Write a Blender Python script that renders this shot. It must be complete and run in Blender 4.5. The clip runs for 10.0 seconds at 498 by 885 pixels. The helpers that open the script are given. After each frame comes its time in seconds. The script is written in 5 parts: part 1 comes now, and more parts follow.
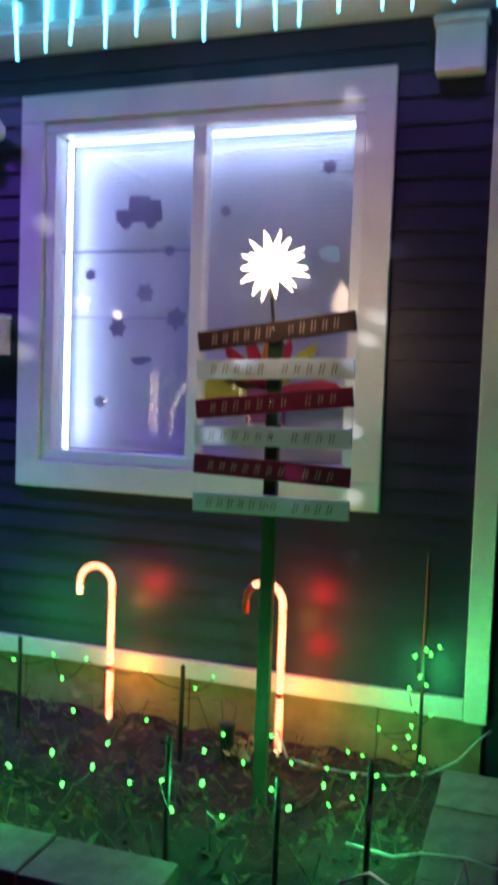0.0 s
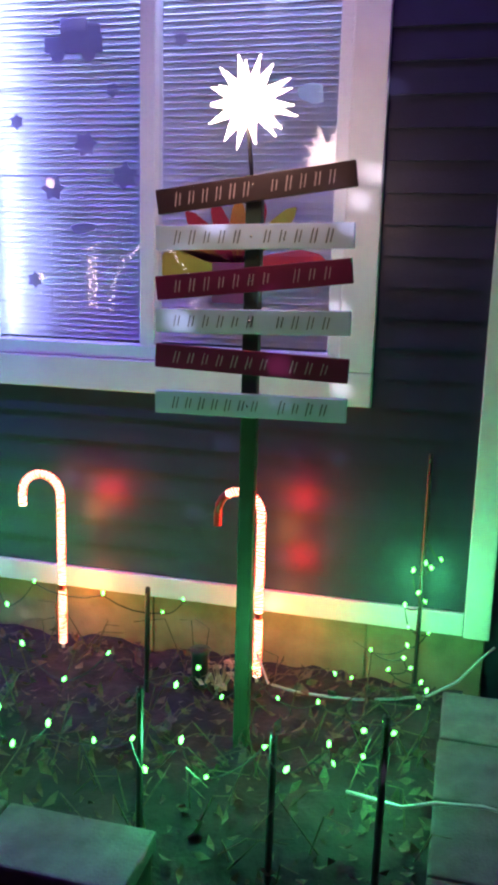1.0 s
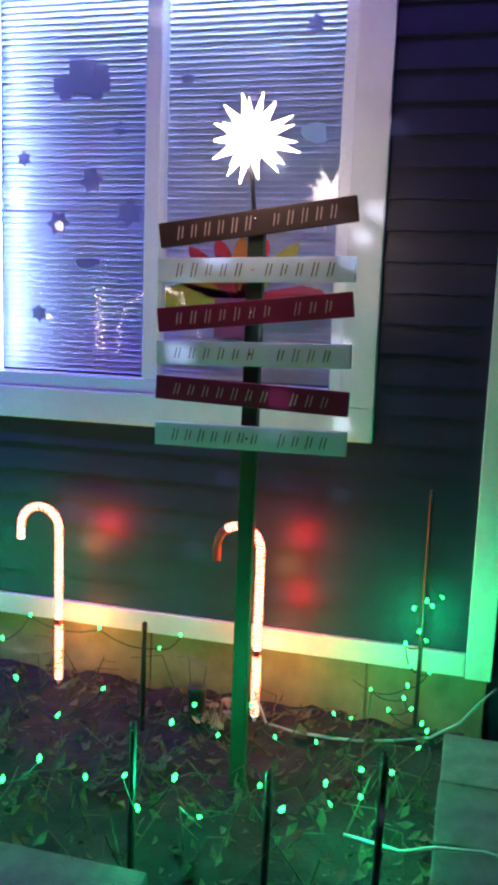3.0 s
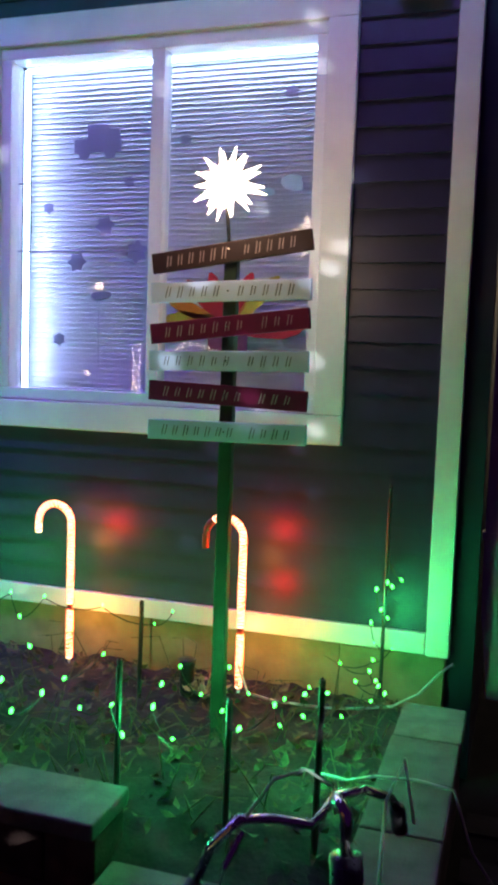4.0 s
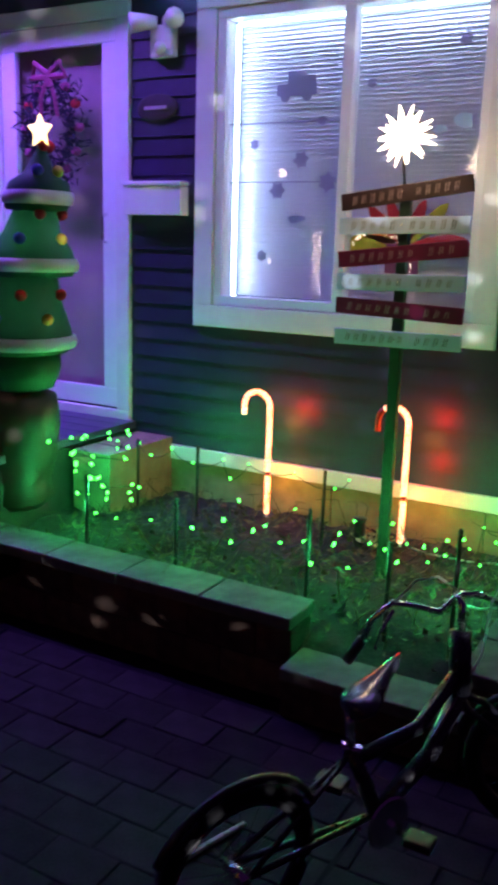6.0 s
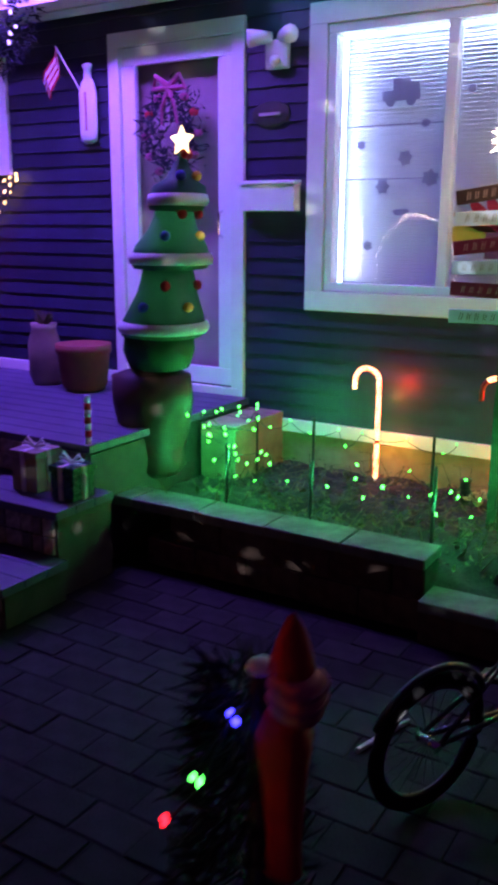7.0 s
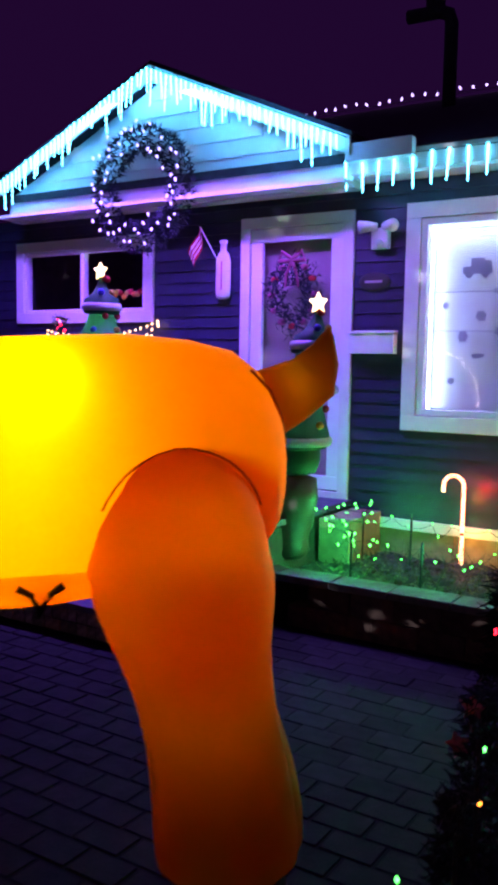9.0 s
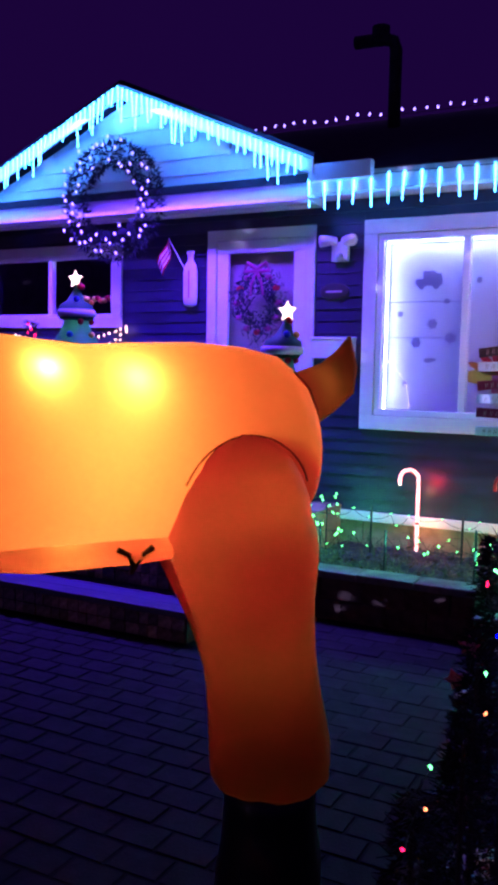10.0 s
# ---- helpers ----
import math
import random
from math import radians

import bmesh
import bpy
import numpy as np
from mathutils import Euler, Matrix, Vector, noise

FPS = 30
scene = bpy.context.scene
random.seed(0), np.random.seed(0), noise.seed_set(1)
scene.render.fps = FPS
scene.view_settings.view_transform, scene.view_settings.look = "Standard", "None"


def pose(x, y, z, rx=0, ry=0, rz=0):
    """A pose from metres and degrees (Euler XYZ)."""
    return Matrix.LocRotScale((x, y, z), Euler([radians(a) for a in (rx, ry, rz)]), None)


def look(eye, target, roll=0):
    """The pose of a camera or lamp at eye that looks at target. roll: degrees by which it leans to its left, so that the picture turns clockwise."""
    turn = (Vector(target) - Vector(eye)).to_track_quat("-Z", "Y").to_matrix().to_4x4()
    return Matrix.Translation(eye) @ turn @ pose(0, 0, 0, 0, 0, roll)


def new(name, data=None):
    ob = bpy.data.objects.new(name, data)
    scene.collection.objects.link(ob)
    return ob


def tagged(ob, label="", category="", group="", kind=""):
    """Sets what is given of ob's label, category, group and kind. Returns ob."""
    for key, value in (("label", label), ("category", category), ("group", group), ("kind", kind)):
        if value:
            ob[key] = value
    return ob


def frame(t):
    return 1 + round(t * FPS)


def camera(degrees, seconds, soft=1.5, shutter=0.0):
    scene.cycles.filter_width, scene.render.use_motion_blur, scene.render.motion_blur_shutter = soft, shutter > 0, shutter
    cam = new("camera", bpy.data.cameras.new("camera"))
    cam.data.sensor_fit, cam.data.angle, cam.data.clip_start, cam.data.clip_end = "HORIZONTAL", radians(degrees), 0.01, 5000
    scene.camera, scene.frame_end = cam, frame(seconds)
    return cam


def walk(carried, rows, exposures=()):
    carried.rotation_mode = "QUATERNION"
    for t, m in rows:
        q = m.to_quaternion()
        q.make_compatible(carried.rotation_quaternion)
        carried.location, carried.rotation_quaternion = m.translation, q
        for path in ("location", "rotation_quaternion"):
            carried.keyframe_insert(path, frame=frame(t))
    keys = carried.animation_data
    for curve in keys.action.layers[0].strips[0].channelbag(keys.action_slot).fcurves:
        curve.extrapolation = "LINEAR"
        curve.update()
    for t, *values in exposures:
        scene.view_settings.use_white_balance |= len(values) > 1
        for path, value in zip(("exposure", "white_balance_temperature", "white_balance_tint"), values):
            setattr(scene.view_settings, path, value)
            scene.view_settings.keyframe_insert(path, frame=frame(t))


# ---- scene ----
cam = camera(32.3, 10.0, 3.8, 0.5)
PATH = [
    (0, (0.143, -0.016, 1.704), (-0.496, 1.875, 1.578), 2.0),
    (0.5, (0.083, 0.242, 1.705), (-0.529, 2.117, 1.373), 2.0),
    (1, (-0.106, 0.441, 1.7), (-0.6, 2.336, 1.292), 1.5),
    (1.5, (-0.151, 0.553, 1.709), (-0.617, 2.45, 1.278), 2.2),
    (2, (-0.172, 0.589, 1.717), (-0.64, 2.493, 1.325), 2.7),
    (2.5, (-0.168, 0.558, 1.72), (-0.639, 2.465, 1.345), 2.3),
    (4, (0.225, 0.068, 1.531), (-0.38, 1.966, 1.354), 2.0),
    (4.5, (0.33, -0.167, 1.606), (-0.236, 1.731, 1.328), 0.0),
    (5, (0.384, -0.374, 1.622), (-0.225, 1.498, 1.267), 2.6),
    (5.5, (0.553, -0.449, 1.689), (-0.316, 1.293, 1.23), 1.8),
    (5.7, (0.54, -0.517, 1.68), (-0.382, 1.198, 1.225), 2.2),
    (6.8, (0.414, -1.211, 1.682), (-0.595, 0.454, 1.223), 0.2),
    (7, (0.385, -1.355, 1.711), (-0.628, 0.301, 1.229), 0.3),
    (7.5, (0.395, -1.718, 1.697), (-0.640, -0.077, 1.211), 0.9),
    (8, (0.430, -2.099, 1.729), (-0.578, -0.441, 1.243), 2.0),
    (8.5, (0.415, -2.432, 1.720), (-0.636, -0.754, 1.433), 1.1),
    (9, (0.477, -2.854, 1.734), (-0.592, -1.173, 1.548), 1.0),
    (9.5, (0.489, -3.176, 1.731), (-0.494, -1.448, 1.518), 1.8),
    (10, (0.428, -3.421, 1.726), (-0.497, -1.656, 1.552), 1.1),
]
LIGHTING = [
    (0.0, -0.45, 7100, 20), (0.6, -0.25, 7000, 16), (0.9, 0.0, 6300, 44), (1.4, 0.0, 6300, 44), (1.6, -0.15, 7800, 14), (2.3, -0.15, 7800, 10), (2.5, -0.1, 5600, 26), (2.7, -0.1, 5600, 26),
    (3.8, -0.05, 6900, 16), (4.2, -0.05, 6700, 16), (4.4, 0.15, 5500, 36), (5.0, 0.1, 5800, 36), (5.2, -0.15, 7200, 16), (5.7, -0.15, 7300, 14), (6.8, 0.1, 7200, 16), (7.05, 0.1, 7000, 20), (7.2, 0.32, 5900, 56),
    (8.0, 0.35, 5900, 60), (8.2, 0.25, 6900, 22), (9.0, 0.25, 6900, 22), (9.2, 0.0, 5200, 76), (10.0, -0.08, 5200, 80)]
walk(cam, [(t, look(eye, target, roll)) for t, eye, target, roll in PATH], LIGHTING)

# ---- world and lights ----
world = bpy.data.worlds.new("night")
scene.world = world
world.use_nodes = True
world.node_tree.nodes["Background"].inputs[0].default_value = (0.22, 0.04, 0.46, 1)
world.node_tree.nodes["Background"].inputs[1].default_value = 0.05


def lamp(name, kind, m, colour, watts, size=0.05, size_y=None, spread=math.pi):
    data = bpy.data.lights.new(name, kind)
    data.color, data.energy = colour, watts
    if kind == "AREA":
        data.size = size
        data.spread = spread
        if size_y:
            data.shape, data.size_y = "RECTANGLE", size_y
    else:
        data.shadow_soft_size = size
    ob = new(name, data)
    ob.matrix_world = m
    return ob


# First two are its lamps; the rest are fills added to brighten the fabric.
DEERLAMPS_AND_FILLS = ((-0.94, -1.49, 1.665, 3.2, 0.015), (-1.085, -1.68, 1.70, 4.0, 0.015), (-1.10, -1.46, 1.52, 8.0, 0.04), (-0.72, -1.245, 1.30, 1.5, 0.05), (-1.08, -1.44, 1.24, 3.2, 0.02), (-0.655, -0.885, 1.67, 0.05, 0.03), (-0.718, -1.143, 0.92, 0.12, 0.06), (-0.895, -1.372, 1.19, 0.30, 0.03), (-1.078, -1.61, 1.19, 0.30, 0.03))
GREEN = (0.0, 1.0, 0.26)
for gx, gy, gz, watts in ((-0.22, 3.00, 0.70, 6.0), (-0.30, 2.50, 0.50, 5.2), (-0.75, 2.30, 0.55, 4.8), (-1.35, 2.30, 0.58, 4.8), (-1.95, 2.40, 0.60, 5.4), (-2.16, 2.62, 0.75, 5.6), (-2.14, 2.36, 0.50, 4.0)):
    lamp("green_bulb_light", "POINT", pose(gx, gy, gz - 0.06), GREEN, watts * 1.15, 0.04)
for cx, cy, reds in ((-1.50, 3.14, (0.86,)), (-0.75, 3.10, (0.90, 0.68))):
    lamp("cane_light", "POINT", pose(cx + 0.03, cy + 0.01, 0.48), (1.0, 0.40, 0.06), 2.4, 0.05)
    lamp("cane_light", "POINT", pose(cx + 0.035, cy + 0.05, 0.78), (1.0, 0.42, 0.05), 0.55, 0.04)
    for rz in reds:
        lamp("cane_light", "POINT", pose(cx + 0.085, 3.17, rz), (1.0, 0.02, 0.02), 2.4, 0.05)
lamp("star_light", "POINT", pose(-0.725, 2.46, 2.11), (1.0, 0.68, 0.42), 5.0, 0.08)
lamp("gable_icicle_light", "AREA", look((-3.40, 2.52, 3.46), (-3.38, 2.74, 1.0)), (0.22, 0.08, 1.0), 80, 1.6, 0.1, 2.15)
lamp("gable_icicle_light", "AREA", look((-5.15, 2.52, 3.46), (-5.15, 2.74, 1.0)), (0.22, 0.08, 1.0), 80, 1.6, 0.1, 2.15)
for gx, lean in ((-3.32, -23.3), (-5.16, 23.3)):
    lamp("gable_icicle_light", "AREA", look((gx, 2.80, 3.70), (gx, 3.10, 3.56), lean), (0.06, 0.34, 1.0), 12, 1.95, 0.06)
lamp("eave_icicle_light", "AREA", look((-1.15, 2.98, 3.12), (-1.15, 2.9, 1.0)), (0.36, 0.12, 1.0), 6, 2.4, 0.06, 2.2)
for lx, ly, lz, watts, size in DEERLAMPS_AND_FILLS:
    lamp("reindeer_lamp_and_fill", "POINT", pose(lx, ly, lz), (1.0, 0.92, 0.09), watts, size)
lamp("snow_projector_light", "SPOT", look((2.4, -0.6, 0.60), (-3.0, 3.3, 2.05)), (0.80, 0.85, 1.0), 2600, 0.0006).data.spot_size = radians(42)
lamp("window_strip_light", "AREA", look((-1.885, 3.40, 2.08), (-1.2, 3.62, 2.08)), (0.36, 0.47, 1.0), 4.5, 0.05, 1.3, 2.4)
lamp("window_strip_light", "AREA", look((-1.23, 3.40, 2.752), (-1.23, 3.60, 2.2)), (0.38, 0.48, 1.0), 4, 1.25, 0.05, 2.4)
lamp("tree_lamp", "POINT", pose(-2.46, 2.42, 1.33), (0.85, 1.0, 0.9), 0.9, 0.03)
lamp("tree_lamp", "POINT", pose(-2.40, 2.42, 1.66), (0.85, 1.0, 0.9), 1.1, 0.03)
lamp("tree_lamp", "POINT", pose(-4.35, 2.45, 1.95), (0.85, 1.0, 0.9), 2.2, 0.03)
lamp("neighbour_lamp", "POINT", pose(1.6, 10.6, 3.2), (1.0, 0.86, 0.60), 160, 0.1)


# ---- materials ----
def surface(name, colour, rough=0.6, metal=0.0, vary=0.25, scale=8.0, bump=0.15, fine=90.0, random_piece=0.0, clear=0.0, shine=0.5):
    mat = bpy.data.materials.new(name)
    mat.use_nodes = True
    nt = mat.node_tree
    b = nt.nodes["Principled BSDF"]
    coord = nt.nodes.new("ShaderNodeTexCoord")
    coarse = nt.nodes.new("ShaderNodeTexNoise")
    coarse.inputs["Scale"].default_value, coarse.inputs["Detail"].default_value = scale, 6
    grain = nt.nodes.new("ShaderNodeTexNoise")
    grain.inputs["Scale"].default_value, grain.inputs["Detail"].default_value = fine, 3
    nt.links.new(coord.outputs["Object"], coarse.inputs["Vector"])
    nt.links.new(coord.outputs["Object"], grain.inputs["Vector"])
    ramp = nt.nodes.new("ShaderNodeValToRGB")
    ramp.color_ramp.elements[0].position, ramp.color_ramp.elements[1].position = 0.3, 0.75
    ramp.color_ramp.elements[0].color = (*[max(0, c * (1 - vary)) for c in colour], 1)
    ramp.color_ramp.elements[1].color = (*[min(1, c * (1 + vary)) for c in colour], 1)
    nt.links.new(coarse.outputs["Fac"], ramp.inputs["Fac"])
    out = ramp.outputs["Color"]
    if random_piece:
        info = nt.nodes.new("ShaderNodeObjectInfo")
        span = nt.nodes.new("ShaderNodeMapRange")
        span.inputs["To Min"].default_value, span.inputs["To Max"].default_value = 1 - random_piece, 1 + random_piece
        nt.links.new(info.outputs["Random"], span.inputs["Value"])
        hsv = nt.nodes.new("ShaderNodeHueSaturation")
        nt.links.new(span.outputs["Result"], hsv.inputs["Value"])
        nt.links.new(out, hsv.inputs["Color"])
        out = hsv.outputs["Color"]
    nt.links.new(out, b.inputs["Base Color"])
    r = nt.nodes.new("ShaderNodeMapRange")
    r.inputs["To Min"].default_value, r.inputs["To Max"].default_value = max(0.02, rough - 0.12), min(1, rough + 0.12)
    nt.links.new(grain.outputs["Fac"], r.inputs["Value"])
    nt.links.new(r.outputs["Result"], b.inputs["Roughness"])
    b.inputs["Metallic"].default_value = metal
    b.inputs["Coat Weight"].default_value = clear
    b.inputs["Specular IOR Level"].default_value = shine
    if bump:
        bp = nt.nodes.new("ShaderNodeBump")
        bp.inputs["Strength"].default_value, bp.inputs["Distance"].default_value = bump, 0.004
        nt.links.new(grain.outputs["Fac"], bp.inputs["Height"])
        nt.links.new(bp.outputs["Normal"], b.inputs["Normal"])
    return mat


def glow(name, colour, strength):
    mat = bpy.data.materials.new(name)
    mat.use_nodes = True
    b = mat.node_tree.nodes["Principled BSDF"]
    b.inputs["Base Color"].default_value = (*colour, 1)
    b.inputs["Emission Color"].default_value = (*colour, 1)
    b.inputs["Emission Strength"].default_value = strength
    return mat


def fabric(name, colour, through_light=0.5):
    """Thin inflated nylon that lets the lamp inside shine through."""
    mat = surface(name, colour, 0.55, vary=0.12, scale=5, bump=0.05)
    nt = mat.node_tree
    b, out = nt.nodes["Principled BSDF"], nt.nodes["Material Output"]
    tr = nt.nodes.new("ShaderNodeBsdfTranslucent")
    tr.inputs["Color"].default_value = (*colour, 1)
    mix = nt.nodes.new("ShaderNodeMixShader")
    mix.inputs[0].default_value = through_light
    nt.links.new(b.outputs[0], mix.inputs[1])
    nt.links.new(tr.outputs[0], mix.inputs[2])
    nt.links.new(mix.outputs[0], out.inputs["Surface"])
    return mat


def glass(name, tint=(1, 1, 1), rough=0.0):
    mat = bpy.data.materials.new(name)
    mat.use_nodes = True
    nt = mat.node_tree
    out = nt.nodes["Material Output"]
    clear = nt.nodes.new("ShaderNodeBsdfTransparent")
    clear.inputs["Color"].default_value = (*tint, 1)
    gloss = nt.nodes.new("ShaderNodeBsdfGlossy")
    gloss.inputs["Roughness"].default_value = rough
    edge = nt.nodes.new("ShaderNodeLayerWeight")
    edge.inputs["Blend"].default_value = 0.5
    power = nt.nodes.new("ShaderNodeMath")
    power.operation, power.inputs[1].default_value = "POWER", 5.0
    nt.links.new(edge.outputs["Facing"], power.inputs[0])
    amount = nt.nodes.new("ShaderNodeMapRange")
    amount.inputs["To Min"].default_value, amount.inputs["To Max"].default_value = 0.045, 0.7
    nt.links.new(power.outputs[0], amount.inputs["Value"])
    mix = nt.nodes.new("ShaderNodeMixShader")
    nt.links.new(amount.outputs["Result"], mix.inputs[0])
    nt.links.new(clear.outputs[0], mix.inputs[1])
    nt.links.new(gloss.outputs[0], mix.inputs[2])
    nt.links.new(mix.outputs[0], out.inputs["Surface"])
    return mat


SIDING = surface("navy_siding", (0.019, 0.020, 0.050), 0.42, vary=0.25, scale=5, bump=0.25, fine=140, random_piece=0.18)
WHITE = surface("white_paint", (0.74, 0.73, 0.70), 0.38, vary=0.07, scale=6, bump=0.08)
VINYL = surface("white_vinyl", (0.78, 0.78, 0.78), 0.3, vary=0.04, scale=4, bump=0.03)
SKIRT = surface("tan_skirting", (0.26, 0.19, 0.12), 0.75, vary=0.3, scale=9, bump=0.4)
BLOCK = surface("concrete_block", (0.11, 0.108, 0.10), 0.9, shine=0.2, vary=0.3, scale=14, bump=0.7, fine=120, random_piece=0.15)
BRICKY = surface("brown_block", (0.07, 0.045, 0.036), 0.9, shine=0.2, vary=0.4, scale=14, bump=0.8, fine=110, random_piece=0.25)
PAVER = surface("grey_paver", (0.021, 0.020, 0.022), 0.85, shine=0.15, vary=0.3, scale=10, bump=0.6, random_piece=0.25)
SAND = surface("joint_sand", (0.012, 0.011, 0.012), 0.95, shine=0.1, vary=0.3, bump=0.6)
SOIL = surface("dark_soil", (0.013, 0.012, 0.009), 0.95, vary=0.5, scale=20, bump=1.0, fine=60)
DECK = surface("painted_deck", (0.055, 0.050, 0.10), 0.55, vary=0.2, bump=0.3, random_piece=0.1)
ROOF = surface("dark_shingle", (0.03, 0.03, 0.035), 0.9, vary=0.4, scale=12, bump=0.8, fine=50)
DARKWOOD = surface("dark_wood", (0.035, 0.028, 0.025), 0.7, vary=0.4, scale=9, bump=0.4)
GREENPOST = surface("dark_green_paint", (0.018, 0.055, 0.03), 0.5, vary=0.3, bump=0.2)
BLACK = surface("black_plastic", (0.012, 0.012, 0.013), 0.4, vary=0.2, bump=0.05)
WIRE = surface("green_wire", (0.01, 0.03, 0.012), 0.5, bump=0)
BROWNBOARD = surface("brown_board", (0.035, 0.014, 0.016), 0.55, vary=0.2, bump=0.2)
REDBOARD = surface("maroon_board", (0.17, 0.005, 0.05), 0.5, vary=0.2, bump=0.2)
GREYBOARD = surface("pale_board", (0.55, 0.68, 0.88), 0.55, vary=0.12, bump=0.2)
INK = surface("dark_lettering", (0.10, 0.12, 0.16), 0.6, vary=0.1, bump=0)
PALEINK = surface("pale_lettering", (0.42, 0.32, 0.33), 0.6, vary=0.1, bump=0)
CHROME = surface("chrome", (0.75, 0.75, 0.77), 0.16, 1.0, vary=0.08, bump=0.02)
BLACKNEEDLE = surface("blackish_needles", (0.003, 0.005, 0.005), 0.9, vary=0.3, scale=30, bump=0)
NEEDLE = surface("dark_needles", (0.018, 0.05, 0.022), 0.7, vary=0.4, scale=30, bump=0)
WREATHGREEN = surface("wreath_needles", (0.010, 0.014, 0.028), 0.7, vary=0.4, scale=30, bump=0)
SEAM = surface("orange_seam_tape", (0.40, 0.10, 0.006), 0.7, vary=0.2, bump=0.2)
ORANGE = fabric("orange_nylon", (0.85, 0.34, 0.001), 0.45)
BELLY = fabric("amber_nylon", (0.95, 0.55, 0.01), 0.7)
TREEGREEN = fabric("green_nylon", (0.008, 0.11, 0.052), 0.4)
FUR = fabric("white_nylon", (0.75, 0.78, 0.78), 0.35)
POTBROWN = fabric("brown_nylon", (0.06, 0.03, 0.022), 0.2)
REDCLOTH = surface("red_cloth", (0.45, 0.012, 0.02), 0.8, vary=0.2, bump=0.3)
BLUECLOTH = surface("blue_cloth", (0.015, 0.035, 0.32), 0.8, vary=0.2, bump=0.2)
YELLOWCLOTH = surface("yellow_cloth", (0.60, 0.42, 0.06), 0.8, vary=0.2, bump=0.2)
ORANGECLOTH = surface("orange_cloth", (0.70, 0.20, 0.03), 0.8, vary=0.2, bump=0.2)
PALEDOOR = surface("pale_door", (0.42, 0.30, 0.29), 0.6, vary=0.2, scale=4, bump=0.1)
LILAC = surface("lilac_cloth", (0.35, 0.07, 0.16), 0.8, vary=0.2, bump=0.2)
TERRACOTTA = surface("terracotta", (0.17, 0.035, 0.02), 0.8, vary=0.2, bump=0.3)
BLIND = fabric("blind_slat", (0.78, 0.80, 0.82), 0.25)
ROOM = surface("room_paint", (0.45, 0.45, 0.52), 0.8, vary=0.05, bump=0.03)
# room paint darkened: the unlit room's shade is put into the colour
ROOM_SHADED = surface("room_paint_shaded", (0.10, 0.07, 0.09), 0.8, vary=0.3, bump=0.03)
PANE = glass("window_pane", (0.93, 0.95, 0.97))
BULB_GREEN = glow("green_bulb_glow", (0.025, 1.0, 0.11), 8)
BULB_WARM = glow("warm_bulb_glow", (1.0, 0.62, 0.22), 5)
BULB_WHITE = glow("violet_white_bulb_glow", (0.55, 0.40, 1.0), 2.4)
ICICLE = glow("icicle_glow", (0.05, 0.60, 1.0), 13)
CANE = glow("cane_glow", (1.0, 0.58, 0.34), 4.5)
CANE_RED = surface("red_plastic", (0.5, 0.02, 0.02), 0.35, vary=0.1, bump=0)
CANE_STRIPE = glow("cane_stripe_glow", (1.0, 0.20, 0.08), 1.3)
STAR = glow("star_glow", (1.0, 0.82, 0.62), 14)
TREESTAR = glow("tree_star_glow", (1.0, 0.75, 0.35), 4)
FARLIGHT = glow("far_light_glow", (1.0, 0.75, 0.60), 22)
LED = glow("led_strip_glow", (0.45, 0.68, 1.0), 13)
SNOWPAPER = surface("pale_paper", (0.55, 0.70, 0.75), 0.8, vary=0.1, bump=0)
REDCLOTH2 = surface("red_paper", (0.62, 0.03, 0.05), 0.8, vary=0.1, bump=0)
PINKCLOTH = surface("pink_felt", (0.55, 0.16, 0.20), 0.8, vary=0.2, bump=0.1)
STICKER = fabric("grey_sticker", (0.50, 0.46, 0.60), 0.6)
SADDLE = surface("saddle_vinyl", (0.03, 0.035, 0.05), 0.22, vary=0.3, bump=0.03, clear=0.5)
LEAF = surface("dry_leaf", (0.075, 0.065, 0.03), 0.8, vary=0.5, scale=25, bump=0.1)
PALELEAF = surface("pale_dry_leaf", (0.34, 0.27, 0.15), 0.8, vary=0.3, scale=25, bump=0.1)
CREAM = surface("cream_wall", (0.62, 0.55, 0.42), 0.8, vary=0.1, bump=0.2)
# strong random stone tones also carry the projector's pale flecks of light
STONE = surface("riser_stone_light_flecks", (0.17, 0.14, 0.13), 0.5, vary=0.6, scale=30, bump=0.6, random_piece=0.75)
CORD = surface("pale_cord", (0.40, 0.42, 0.38), 0.5, vary=0.1, bump=0)
PURPLEPAINT = surface("dark_frame_paint", (0.012, 0.012, 0.018), 0.3, vary=0.15, bump=0.02, clear=0.25)
TYRE = surface("tyre_rubber", (0.008, 0.008, 0.009), 0.9, shine=0.15, vary=0.2, bump=0.2)
GIFTTAN = surface("tan_gift_paper", (0.210, 0.165, 0.130), 0.5, vary=0.2, bump=0.1)
GIFTGOLD = surface("gold_gift_paper", (0.55, 0.26, 0.02), 0.35, 0.3, vary=0.3, bump=0.1)
GIFTGREEN = surface("green_foil", (0.02, 0.12, 0.06), 0.25, 0.5, vary=0.5, scale=40, bump=0.3)
BULB_RED = glow("red_bulb_glow", (1.0, 0.015, 0.03), 7)
BULB_BLUE = glow("blue_bulb_glow", (0.02, 0.02, 1.0), 14)
BULB_ORANGE = glow("orange_bulb_glow", (1.0, 0.24, 0.03), 6)

# ---- helpers ----
ORG = {}


def thing(name, at, label, category, group="", kind=""):
    ob = new(name)
    ob.location = at
    ORG[ob.name] = Vector(at)
    return tagged(ob, label, category, group, kind)


